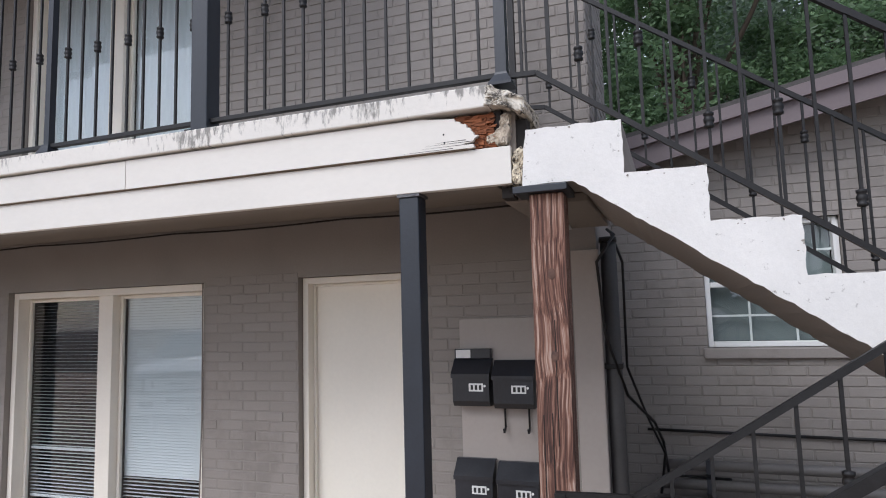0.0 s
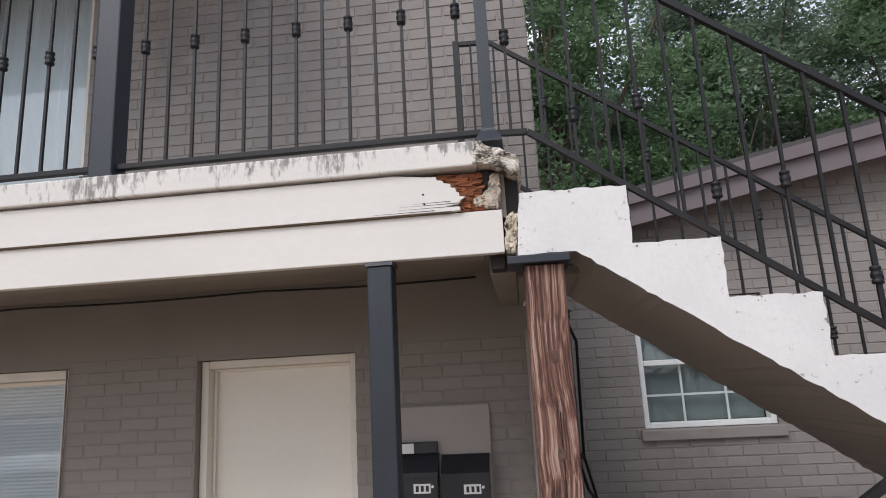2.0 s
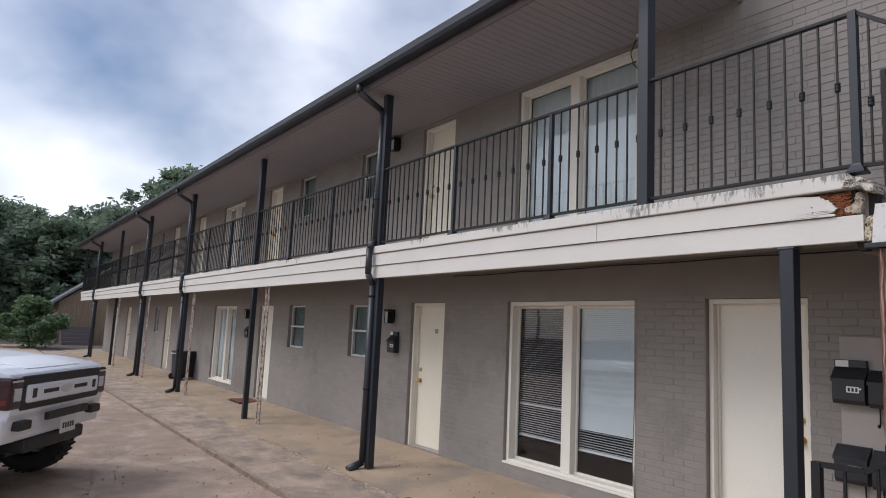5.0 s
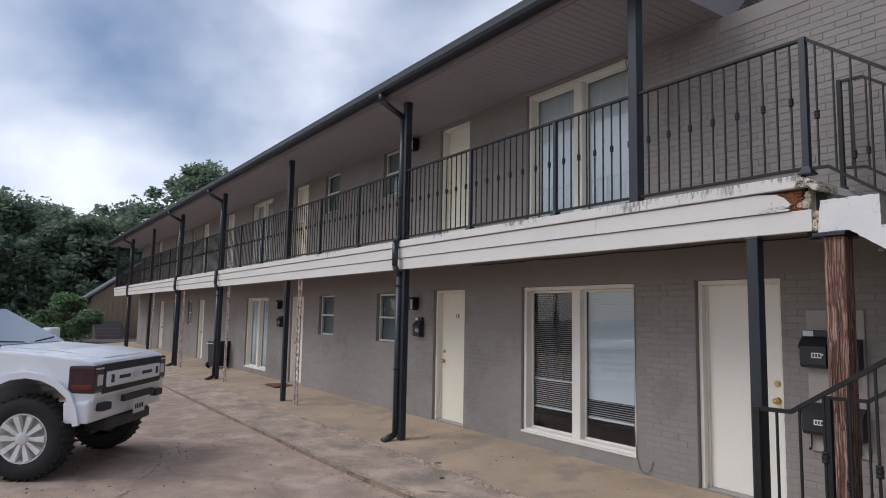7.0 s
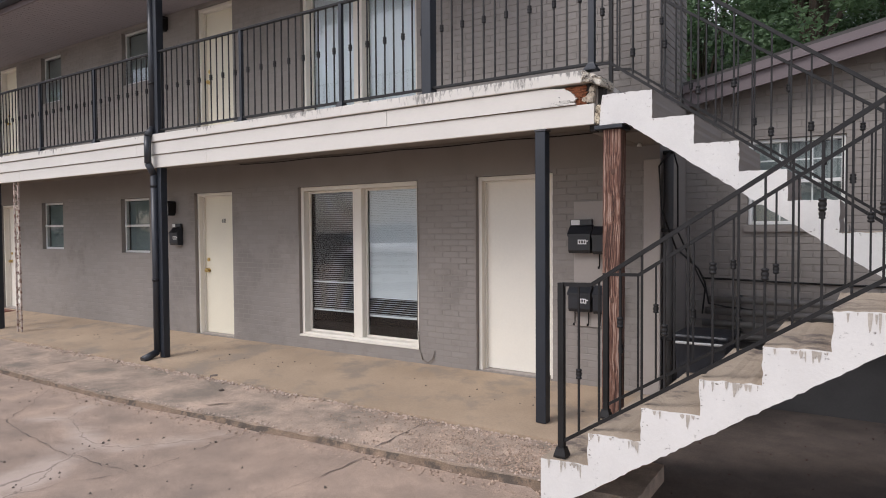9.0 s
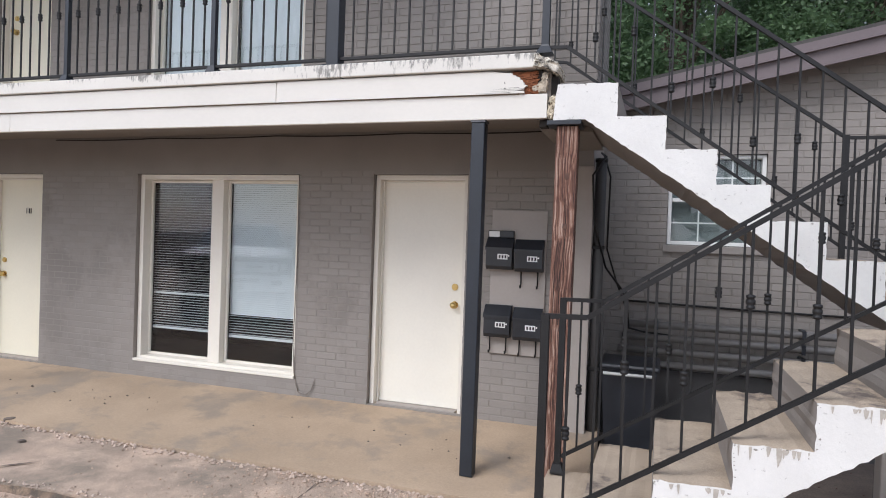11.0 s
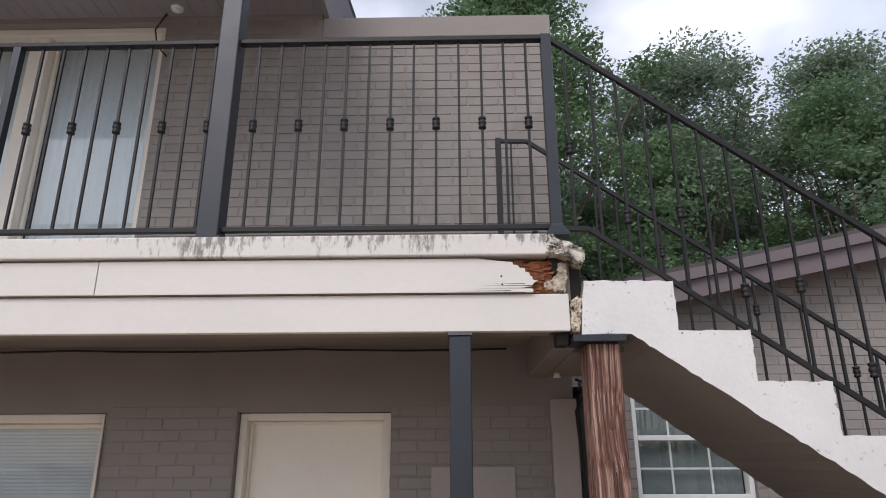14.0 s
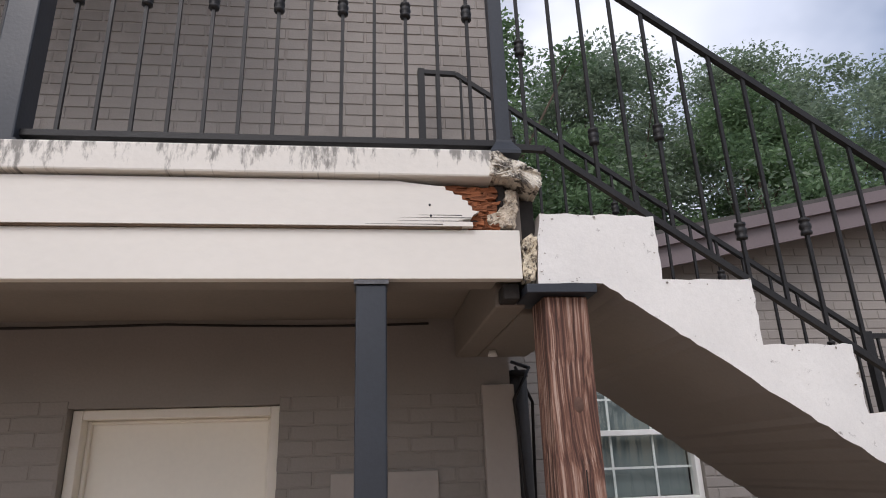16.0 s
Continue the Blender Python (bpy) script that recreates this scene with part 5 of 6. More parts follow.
# pipes, cables and bin by the wing wall
M_PIPE = material("grey_painted_pipe", (0.17, 0.16, 0.15), 0.55, vary=0.15, scale=5, fine=60, bump=0.1)
for j, z in enumerate((0.46, 0.58, 0.70, 0.82)):
    bm = B()
    tube(bm, [(-0.05 + 0.03 * j, WING_Y - 0.14, z), (2.6, WING_Y - 0.14, z)], 0.033, 10)
    p = solid("conduit", bm, M_PIPE, "horizontal grey painted conduit along the wing wall", "pipe", group="wall conduits")
    for sx in (0.3, 1.5):
        part("bracket", box(B(), sx, sx + 0.03, WING_Y - 0.18, WING_Y - 0.001, z - 0.045, z + 0.04), M_POST, p)
bm = B()
tube(bm, [(-0.05, WING_Y - 0.02, 1.02), (0.9, WING_Y - 0.02, 1.0), (1.7, WING_Y - 0.02, 0.99), (2.8, WING_Y - 0.02, 1.0)], 0.01, 6)
solid("wall_wire", bm, M_IRON, "black wire strung along the wing wall", "cable")
bm = B()
rod(bm, (-0.163, 4.33, -0.24), (-0.163, 4.33, 2.215), 0.045, 14)
sp = solid("standpipe", bm, M_PIPED, "dark capped vertical pipe beside the end wall", "pipe")
part("cap", rod(B(), (-0.163, 4.33, 2.216), (-0.163, 4.33, 2.245), 0.051, 14), M_IRON, sp)
for z in (0.5, 1.5):
    part("clamp", box(B(), -0.215, -0.112, 4.28, 4.38, z, z + 0.03, 0.004), M_IRON, sp)
bm = B()
tube(bm, [(-0.17, 4.40, 2.30), (-0.12, 4.26, 2.25), (-0.215, 4.20, 2.1), (-0.19, 4.20, 1.7), (-0.10, 4.35, 1.35), (0.02, 4.7, 1.15), (0.06, 4.8, 1.02), (0.08, 4.9, 0.8), (0.2, 5.1, 0.75), (0.45, 5.2, 0.72)], 0.009, 6)
bmesh.ops.remove_doubles(bm, verts=bm.verts[:], dist=0.008)
solid("hanging_cable", bm, M_IRON, "thick black cable hanging down the corner", "cable")
bm = B()
tube(bm, [(-0.15, 4.42, 2.28), (-0.09, 4.36, 2.1), (-0.10, 4.42, 1.5), (-0.02, 4.65, 1.2), (0.07, 4.78, 0.95), (0.03, 4.85, 0.7)], 0.008, 6)
bmesh.ops.remove_doubles(bm, verts=bm.verts[:], dist=0.005)
solid("hanging_cable", bm, M_IRON, "thin black cable hanging beside the pipe", "cable")
bm = rod(B(), (-0.34, 4.02, 2.268), (-0.34, 4.02, 2.294), 0.022, 10, r2=0.014)
solid("insulator", bm, M_LABEL, "small white insulator knob under the beam", "fitting")
bin_ = thing("trash_bin", "black plastic wheeled bin with lid under the stair", "bin", (0.12, 4.55, -0.24))
bm = B()
prism(bm, [(-0.17, 0.06), (0.17, 0.06), (0.22, 0.76), (-0.22, 0.76)], -0.24, 0.24)
part("body", bm, M_MAIL, bin_)
part("lid", box(B(), -0.24, 0.24, -0.26, 0.26, 0.76, 0.81, 0.02), M_MAIL, bin_, "closed black lid")
part("handle_bar", rod(B(), (-0.2, -0.3, 0.74), (0.2, -0.3, 0.74), 0.013, 10), M_ALU, bin_, "pale grey handle bar")
for sx in (-0.2, 0.2):
    bm = rod(B(), (sx - 0.03, -0.2, 0.09), (sx + 0.03, -0.2, 0.09), 0.09, 16)
    part("wheel", bm, M_IRON, bin_)
bin2 = copy_thing(bin_, pose(-18.4, 3.95, -0.02, 0, 0, 20))
tagged(bin2, "black plastic wheeled bin standing against the apartment wall")

# ---------------------------------------------------------------- pickup truck
M_CAR = material("white_car_paint", (0.80, 0.81, 0.83), 0.18, vary=0.02, scale=1, fine=8, bump=0.0)
M_CARGLASS = material("dark_car_glass", (0.22, 0.27, 0.32), 0.04, metal=0.55, vary=0.1, scale=1, bump=0, spec=0.8)
M_TYRE = material("tyre_rubber", (0.018, 0.018, 0.018), 0.85, vary=0.2, scale=12, fine=60, bump=0.3)
M_PLASTIC = material("black_plastic", (0.015, 0.015, 0.017), 0.5, vary=0.2, scale=6, bump=0.1)
M_LAMP = material("smoked_headlamp", (0.05, 0.022, 0.026), 0.12, vary=0.3, scale=9, bump=0)
M_AMBER = material("red_lens", (0.16, 0.02, 0.018), 0.2, vary=0.1, bump=0)
M_RIM = material("white_wheel_rim", (0.72, 0.70, 0.66), 0.3, vary=0.06, bump=0)

truck = thing("pickup_truck", "white lifted pickup truck with black grille and white rims", "truck", (-7.55, -0.86, -0.206), rz=57.0)


def tapered(outline, half, taper):
    """A side outline made into a body whose half-width follows taper(x, z)."""
    bm = B()
    a = [bm.verts.new((x, -half * taper(x, z), z)) for x, z in outline]
    b = [bm.verts.new((x, half * taper(x, z), z)) for x, z in outline]
    bm.faces.new(a)
    bm.faces.new(b[::-1])
    for i in range(len(a)):
        j = (i + 1) % len(a)
        bm.faces.new((a[j], a[i], b[i], b[j]))
    bmesh.ops.triangulate(bm, faces=[f for f in bm.faces if len(f.verts) > 4])
    return bm


def body_taper(x, z):
    t = 1.0
    if z > 1.2:
        t -= 0.10 * (z - 1.2)
    if x > 0.35:
        t -= 0.10 * (x - 0.35)
    return t


WR = 0.46
outline = [(0.80, 0.80), (0.86, 0.90), (0.86, 1.22), (0.80, 1.29), (0.60, 1.335), (0.1, 1.385), (-0.60, 1.43), (-1.2, 1.44), (-3.1, 1.44), (-4.75, 1.44), (-4.80, 1.3), (-4.80, 0.70), (-4.35, 0.66)]
outline += [(-3.7 + 0.6 * math.cos(radians(a)), WR + 0.06 + 0.6 * math.sin(radians(a))) for a in range(165, 14, -15)]
outline += [(-3.08, 0.60), (-0.64, 0.60)]
outline += [(0.6 * math.cos(radians(a)), WR + 0.06 + 0.6 * math.sin(radians(a))) for a in range(165, 14, -15)]
outline += [(0.62, 0.74)]
body = part("body", tapered(outline, 1.0, body_taper), M_CAR, truck, "glossy white body panels")
bev = body.modifiers.new("round", "BEVEL")
bev.width, bev.segments, bev.limit_method = 0.025, 2, "ANGLE"


def cab_taper(x, z):
    return 0.96 - 0.26 * max(0, (z - 1.42)) / 0.52


cab_line = [(-0.62, 1.40), (-1.40, 1.86), (-1.66, 1.925), (-2.3, 1.94), (-2.95, 1.92), (-3.05, 1.88), (-3.12, 1.40)]
cab = part("cab", tapered(cab_line, 1.0, cab_taper), M_CAR, truck, "white cab roof and pillars")
bev = cab.modifiers.new("round", "BEVEL")
bev.width, bev.segments = 0.03, 2


def glass_strip(name, pts, side, lab):
    bm = B()
    bm.faces.new([bm.verts.new((x, side * (cab_taper(x, z) + 0.006), z)) for x, z in pts])
    g = part(name, bm, M_CARGLASS, truck, lab)
    sol = g.modifiers.new("thick", "SOLIDIFY")
    sol.thickness = 0.006
    return g


for s in (-1, 1):
    glass_strip("side_window", [(-1.0, 1.47), (-1.52, 1.80), (-1.95, 1.845), (-1.95, 1.47)], s, "dark front side window")
    glass_strip("side_window", [(-2.05, 1.47), (-2.05, 1.845), (-2.85, 1.84), (-2.9, 1.47)], s, "dark rear side window")
bm = B()
bm.faces.new([bm.verts.new(p) for p in ((-0.645, -0.86, 1.435), (-0.645, 0.86, 1.435), (-1.385, 0.70, 1.86), (-1.385, -0.70, 1.86))])
for v in bm.verts:
    v.co += Vector((0.012, 0, 0.014))
g = part("windscreen", bm, M_CARGLASS, truck, "sloping windscreen reflecting the sky")
sol = g.modifiers.new("thick", "SOLIDIFY")
sol.thickness = 0.006
for s in (-1, 1):
    bm = B()
    rod(bm, (-0.66, s * 0.12 + 0.1, 1.46), (-0.72, s * 0.12 + 0.62 * s, 1.50), 0.012, 6)
    part("wiper", bm, M_PLASTIC, truck, "black wiper arm")
part("hood_bulge", tapered([(0.70, 1.26), (0.68, 1.325), (0.1, 1.402), (-0.55, 1.447), (-0.58, 1.36)], 0.62, lambda x, z: 1.0 - 0.12 * (x + 0.5)), M_CAR, truck, "raised middle of the hood")

# front end
front = part("grille", box(B(), 0.84, 0.885, -0.80, 0.80, 0.93, 1.27, 0.02), M_PLASTIC, truck, "black grille surround")
bm = box(B(), 0.87, 0.915, -0.74, 0.74, 1.0, 1.18, 0.03)
mid = part("grille_bar", bm, M_CAR, front, "broad white bar across the grille")
for s in (-1, 1):
    part("slot", box(B(), 0.906, 0.918, min(s * 0.16, s * 0.46), max(s * 0.16, s * 0.46), 1.072, 1.115, 0.004), M_PLASTIC, front, "black slot in the white bar")
    part("vent", box(B(), 0.906, 0.918, min(s * 0.58, s * 0.66), max(s * 0.58, s * 0.66), 1.045, 1.14, 0.004), M_PLASTIC, front, "black vent opening")
bm = B()
bmesh.ops.create_uvsphere(bm, u_segments=20, v_segments=10, radius=1, matrix=Matrix.Translation((0.917, 0, 1.097)) @ Matrix.Diagonal((0.012, 0.125, 0.05, 1)))
part("emblem", bm, M_ALU, front, "plain oval grey emblem")
for s in (-1, 1):
    bm = box(B(), 0.44, 0.876, min(s * 0.70, s * 0.992), max(s * 0.70, s * 0.992), 0.95, 1.262, 0.03)
    hl = part("headlamp", bm, M_LAMP, truck, "smoked wraparound headlamp")
    bm = box(B(), 0.868, 0.878, min(s * 0.80, s * 0.93), max(s * 0.80, s * 0.93), 1.03, 1.16, 0.01)
    part("lens", bm, M_ALU, hl, "pale inner lamp lens")
    part("lamp_strip", box(B(), 0.868, 0.879, min(s * 0.74, s * 0.97), max(s * 0.74, s * 0.97), 1.215, 1.235, 0.004), M_ALU, hl, "thin pale light strip")
    part("turn_lens", box(B(), 0.50, 0.84, min(s * 0.985, s * 0.996), max(s * 0.985, s * 0.996), 1.0, 1.05, 0.004), M_AMBER, hl, "dull red side reflector")
bm = B()
prism(bm, [(-0.98, 0.62), (0.98, 0.62), (1.0, 0.86), (0.86, 0.93), (-0.86, 0.93), (-1.0, 0.86)], 0.60, 0.99)
for v in bm.verts:
    v.co = Vector((v.co.y - 0.20 * abs(v.co.x) ** 3, v.co.x, v.co.z))
bumper = part("bumper", bm, M_CAR, truck, "white steel front bumper")
bev = bumper.modifiers.new("round", "BEVEL")
bev.width, bev.segments = 0.03, 2
for s in (-1, 1):
    part("fog_lamp", box(B(), 0.80, 0.93, min(s * 0.62, s * 0.84), max(s * 0.62, s * 0.84), 0.74, 0.83, 0.015), M_PLASTIC, bumper, "black recessed fog lamp")
part("air_dam", box(B(), 0.93, 1.0, -0.42, 0.42, 0.80, 0.88, 0.01), M_PLASTIC, bumper, "black middle intake")
plate = part("licence_plate", box(B(), 0.99, 1.002, -0.16, 0.16, 0.62, 0.78, 0.004), M_ALU, bumper, "pale number plate")
bm = B()
for j in range(5):
    box(bm, 1.001, 1.004, -0.12 + j * 0.05, -0.085 + j * 0.05, 0.67, 0.73)
part("plate_bars", bm, M_INK, plate, "dark bars")
part("skid_plate", box(B(), 0.45, 0.84, -0.6, 0.6, 0.48, 0.62, 0.03), M_PLASTIC, truck, "dark underbody")
part("chassis", box(B(), -4.4, 0.5, -0.5, 0.5, 0.42, 0.66, 0.02), M_PLASTIC, truck, "dark chassis frame")
part("axle", rod(B(), (0, -0.8, WR), (0, 0.8, WR), 0.06, 10), M_PLASTIC, truck)
part("axle", rod(B(), (-3.7, -0.8, WR), (-3.7, 0.8, WR), 0.06, 10), M_PLASTIC, truck)
for s in (-1, 1):
    bm = B()
    for i in range(10):
        a0, a1 = radians(8 + 16.4 * i), radians(8 + 16.4 * (i + 1))
        p = [(0.60 * math.cos(a0), 0.60 * math.sin(a0)), (0.60 * math.cos(a1), 0.60 * math.sin(a1)), (0.69 * math.cos(a1), 0.67 * math.sin(a1)), (0.69 * math.cos(a0), 0.67 * math.sin(a0))]
        va = [bm.verts.new((x, s * 0.99, WR + 0.06 + z)) for x, z in p]
        vb = [bm.verts.new((x, s * 1.03, WR + 0.06 + z)) for x, z in p]
        bm.faces.new(va)
        bm.faces.new(vb[::-1])
        for q in range(4):
            bm.faces.new((va[q], va[(q + 1) % 4], vb[(q + 1) % 4], vb[q]))
    bmesh.ops.remove_doubles(bm, verts=bm.verts[:], dist=0.001)
    part("wheel_arch", bm, M_CAR, truck, "flared white wheel arch")
    bm = box(B(), -1.05, -0.9, min(s * 0.98, s * 1.24), max(s * 0.98, s * 1.24), 1.43, 1.62, 0.03)
    part("mirror", bm, M_CAR, truck, "white door mirror")
    for x in (-0.82, -2.0, -3.06):
        part("door_gap", box(B(), x - 0.004, x + 0.004, min(s * 0.995, s * 1.0015), max(s * 0.995, s * 1.0015), 0.68, 1.2), M_PLASTIC, truck, "dark door shut line")
    bm = B()
    for j, (x0, x1, z) in enumerate(((-1.55, -0.92, 1.10), (-1.6, -0.92, 1.03), (-1.58, -0.92, 0.96))):
        x = x0
        while x < x1:
            box(bm, x, x + 0.035, min(s * 0.998, s * 1.002), max(s * 0.998, s * 1.002), z, z + 0.04)
            x += 0.05
    box(bm, -1.75, -1.05, min(s * 0.998, s * 1.002), max(s * 0.998, s * 1.002), 0.76, 0.84)
    part("door_lettering", bm, M_INK, truck, "rows of dark bars on the door")
    part("running_board", box(B(), -2.9, -0.75, min(s * 0.86, s * 1.03), max(s * 0.86, s * 1.03), 0.52, 0.57, 0.015), M_PLASTIC, truck, "black running board")
    part("fender_badge", box(B(), -0.66, -0.42, min(s * 0.99, s * 1.006), max(s * 0.99, s * 1.006), 1.16, 1.19, 0.004), M_ALU, truck, "pale fender badge")


def lathe(prof, n=28):
    """A profile of (offset along y, radius) turned round the y axis."""
    bm = B()
    rings = [[bm.verts.new((r * math.cos(2 * math.pi * i / n), y, r * math.sin(2 * math.pi * i / n))) for i in range(n)] for y, r in prof]
    for a, b in zip(rings, rings[1:]):
        for i in range(n):
            bm.faces.new((a[i], a[(i + 1) % n], b[(i + 1) % n], b[i])).smooth = True
    return bm


for wx in (0.0, -3.7):
    for s in (-1, 1):
        c = Matrix.Translation((wx, s * 0.87, WR))
        wheel = new("wheel")
        wheel.parent = truck
        wheel.matrix_local = c
        tag_w = tagged(wheel, "large off-road wheel")
        tyre = lathe([(-0.13, 0.27), (-0.155, 0.30), (-0.16, 0.38), (-0.14, 0.435), (-0.10, 0.455), (0.10, 0.455), (0.14, 0.435), (0.16, 0.38), (0.155, 0.30), (0.13, 0.27)])
        lugs = B()
        for i in range(36):
            a = 2 * math.pi * i / 36
            for yy in ((-0.145, -0.03), (0.03, 0.145)):
                rod(lugs, (0.452 * math.cos(a), yy[0], 0.452 * math.sin(a)), (0.452 * math.cos(a + 0.05), yy[1], 0.452 * math.sin(a + 0.05)), 0.012, square=True)
        part("tyre", tyre, M_TYRE, wheel, "chunky black tyre")
        tagged(part("tread", lugs, M_TYRE, wheel), kind="stuff")
        rim = lathe([(s * 0.13, 0.275), (s * 0.14, 0.27), (s * 0.12, 0.25), (s * 0.03, 0.245), (s * 0.02, 0.02)])
        for i in range(10):
            a = 2 * math.pi * i / 10
            rod(rim, (0.05 * math.cos(a), s * 0.115, 0.05 * math.sin(a)), (0.25 * math.cos(a), s * 0.12, 0.25 * math.sin(a)), 0.016, r2=0.032, square=True)
        part("rim", rim, M_RIM, wheel, "white ten-spoke rim")
        part("hub_cap", lathe([(s * 0.155, 0.001), (s * 0.155, 0.05), (s * 0.145, 0.066), (s * 0.10, 0.07)], 20), M_ALU, wheel, "grey hub cap")

part("roof_aerial", box(B(), -1.75, -1.55, -0.03, 0.03, 1.93, 1.975, 0.012), M_PLASTIC, truck, "small black roof aerial")

# a short front overhang
for ob in truck.children_recursive:
    if ob.type == "MESH" and ob.name.split(".")[0] not in ("tyre", "tread", "rim", "hub_cap"):
        for v in ob.data.vertices:
            if v.co.x > 0.45:
                v.co.x = 0.45 + (v.co.x - 0.45) * 0.68

# ---------------------------------------------------------------- paving details
M_CRACK = material("crack_dirt", (0.15, 0.12, 0.098), 0.95, vary=0.3, scale=8, bump=0.3)
M_PALE = material("scoured_concrete", (0.52, 0.41, 0.33), 0.95, vary=0.3, scale=9, fine=110, bump=0.6)
M_PEBBLE = material("pebbles", (0.40, 0.295, 0.22), 0.9, vary=0.7, scale=15, bump=0.4, per_piece=0.8)


def drive_z(x, y):
    return -0.205 - 0.001 * (1.7 - y)


def apron_z(x, y):
    return -0.122 - 0.03 * (2.9 - y)


def ribbon(name, pts, width, height, mat_, label, seed, parent, lift=0.008, wander=0.018):
    """A crack: a narrow uneven ribbon that wanders along a line."""
    rnd = random.Random(seed)
    fine_pts = []
    for (xa, ya), (xb, yb) in zip(pts, pts[1:]):
        n = max(2, int(math.dist((xa, ya), (xb, yb)) / 0.09))
        for i in range(n):
            u = i / n
            fine_pts.append((xa + (xb - xa) * u + rnd.gauss(0, wander), ya + (yb - ya) * u + rnd.gauss(0, wander)))
    fine_pts.append(pts[-1])
    bm = B()
    rows = []
    for i, (x, y) in enumerate(fine_pts):
        x2, y2 = fine_pts[min(i + 1, len(fine_pts) - 1)]
        x1, y1 = fine_pts[max(i - 1, 0)]
        d = Vector((x2 - x1, y2 - y1)).normalized() if (x2, y2) != (x1, y1) else Vector((1, 0))
        w = width * rnd.choice((0.15, 0.4, 0.8, 1.2, 1.7))
        if i in (0, len(fine_pts) - 1):
            w *= 0.2
        z = height(x, y) + lift
        rows.append((bm.verts.new((x - d.y * w, y + d.x * w, z)), bm.verts.new((x + d.y * w, y - d.x * w, z))))
    for (a, b), (c, d) in zip(rows, rows[1:]):
        bm.faces.new((a, b, d, c))
    ob = part(name, bm, mat_, parent, label)
    return ob


drive = bpy.data.objects["driveway"]
apron = bpy.data.objects["apron"]
ribbon("crack", [(-9.5, 1.2), (-8.2, 0.3), (-6.9, 0.1), (-5.6, -0.5), (-4.8, -1.6), (-4.2, -3.0)], 0.0042, drive_z, M_CRACK, "dark crack", 1, drive)
ribbon("crack", [(-3.1, 1.9), (-3.0, 0.9), (-3.35, 0.2), (-3.1, -0.6), (-3.3, -2.0)], 0.0036, drive_z, M_CRACK, "dark crack", 2, drive)
ribbon("crack", [(-1.81, 1.98), (-1.86, 1.2), (-1.9, 0.3), (-1.95, -1.6)], 0.004, drive_z, M_CRACK, "dark crack", 3, drive, wander=0.009)
ribbon("crack", [(-6.2, 1.74), (-5.2, 0.9), (-4.0, 0.75), (-3.05, 0.8)], 0.0036, drive_z, M_CRACK, "dark crack", 4, drive)
ribbon("crack", [(-12.5, 1.3), (-10.8, 0.6), (-9.4, 0.7), (-8.0, 1.1), (-7.0, 1.76)], 0.0036, drive_z, M_CRACK, "dark crack", 5, drive)
ribbon("crack", [(-14, -2.5), (-11, -1.2), (-9.0, -1.4), (-6.9, 0.1)], 0.0042, drive_z, M_CRACK, "dark crack", 15, drive)
ribbon("joint", [(-1.79, 2.03), (-1.78, 2.4), (-1.79, 2.79)], 0.0045, apron_z, M_CRACK, "open joint across the apron", 6, apron, wander=0.006)
ribbon("joint", [(-4.05, 1.9), (-3.92, 2.15), (-3.75, 2.3)], 0.006, apron_z, M_CRACK, "open joint across the apron", 7, apron)
ribbon("joint", [(-7.2, 1.82), (-7.2, 2.79)], 0.007, apron_z, M_CRACK, "open joint across the apron", 8, apron)
ribbon("joint", [(-10.4, 1.82), (-10.4, 2.79)], 0.007, apron_z, M_CRACK, "open joint across the apron", 9, apron)


def pebbles(name, count, seed, where, label, size=(0.006, 0.016), mat_=None):
    rnd = random.Random(seed)
    verts, faces = [], []
    base = [(1, 0, 0), (0, 1, 0), (-1, 0, 0), (0, -1, 0), (0, 0, 0.8), (0, 0, -0.6)]
    tri = [(0, 1, 4), (1, 2, 4), (2, 3, 4), (3, 0, 4), (1, 0, 5), (2, 1, 5), (3, 2, 5), (0, 3, 5)]
    for _ in range(count):
        x, y, z = where(rnd)
        r = rnd.uniform(*size)
        a = rnd.uniform(0, 6.28)
        k = len(verts)
        for p in base:
            q = [c * r * rnd.uniform(0.6, 1.3) for c in p]
            verts.append((x + q[0] * math.cos(a) - q[1] * math.sin(a), y + q[0] * math.sin(a) + q[1] * math.cos(a), z + q[2] + r * 0.3))
        faces += [tuple(k + i for i in f) for f in tri]
    me = bpy.data.meshes.new(name)
    me.from_pydata(verts, [], faces)
    me.materials.append(mat_ or M_PEBBLE)
    return tagged(new(name, me), label, "gravel", kind="stuff")


def near_kerb(r):
    x = -0.1 - abs(r.gauss(0, 3.2))
    y = kerb_y(x) - 0.08 + r.gauss(0, 0.06)
    return x, min(y, kerb_y(x) - 0.01), drive_z(x, y)


def on_apron(r):
    x = -0.1 - abs(r.gauss(0, 1.1))
    y = r.uniform(kerb_y(x) + 0.04, 2.78)
    return x, y, apron_z(x, y)


def on_seam(r):
    x = -r.uniform(0.2, 9)
    y = 2.775 + r.gauss(0, 0.045)
    return x, min(y, 2.793), apron_z(x, y)


def on_edge(r):
    x = -r.uniform(0.2, 9)
    y = kerb_y(x) + 0.045 + r.gauss(0, 0.015)
    return x, y, apron_z(x, y)


def on_drive(r):
    x, y = -r.uniform(0.2, 9), r.uniform(-2.5, 1.6)
    return x, y, drive_z(x, y)


def on_soil(r):
    return r.uniform(0.1, 4.5), r.uniform(0.5, 5.1), -0.238


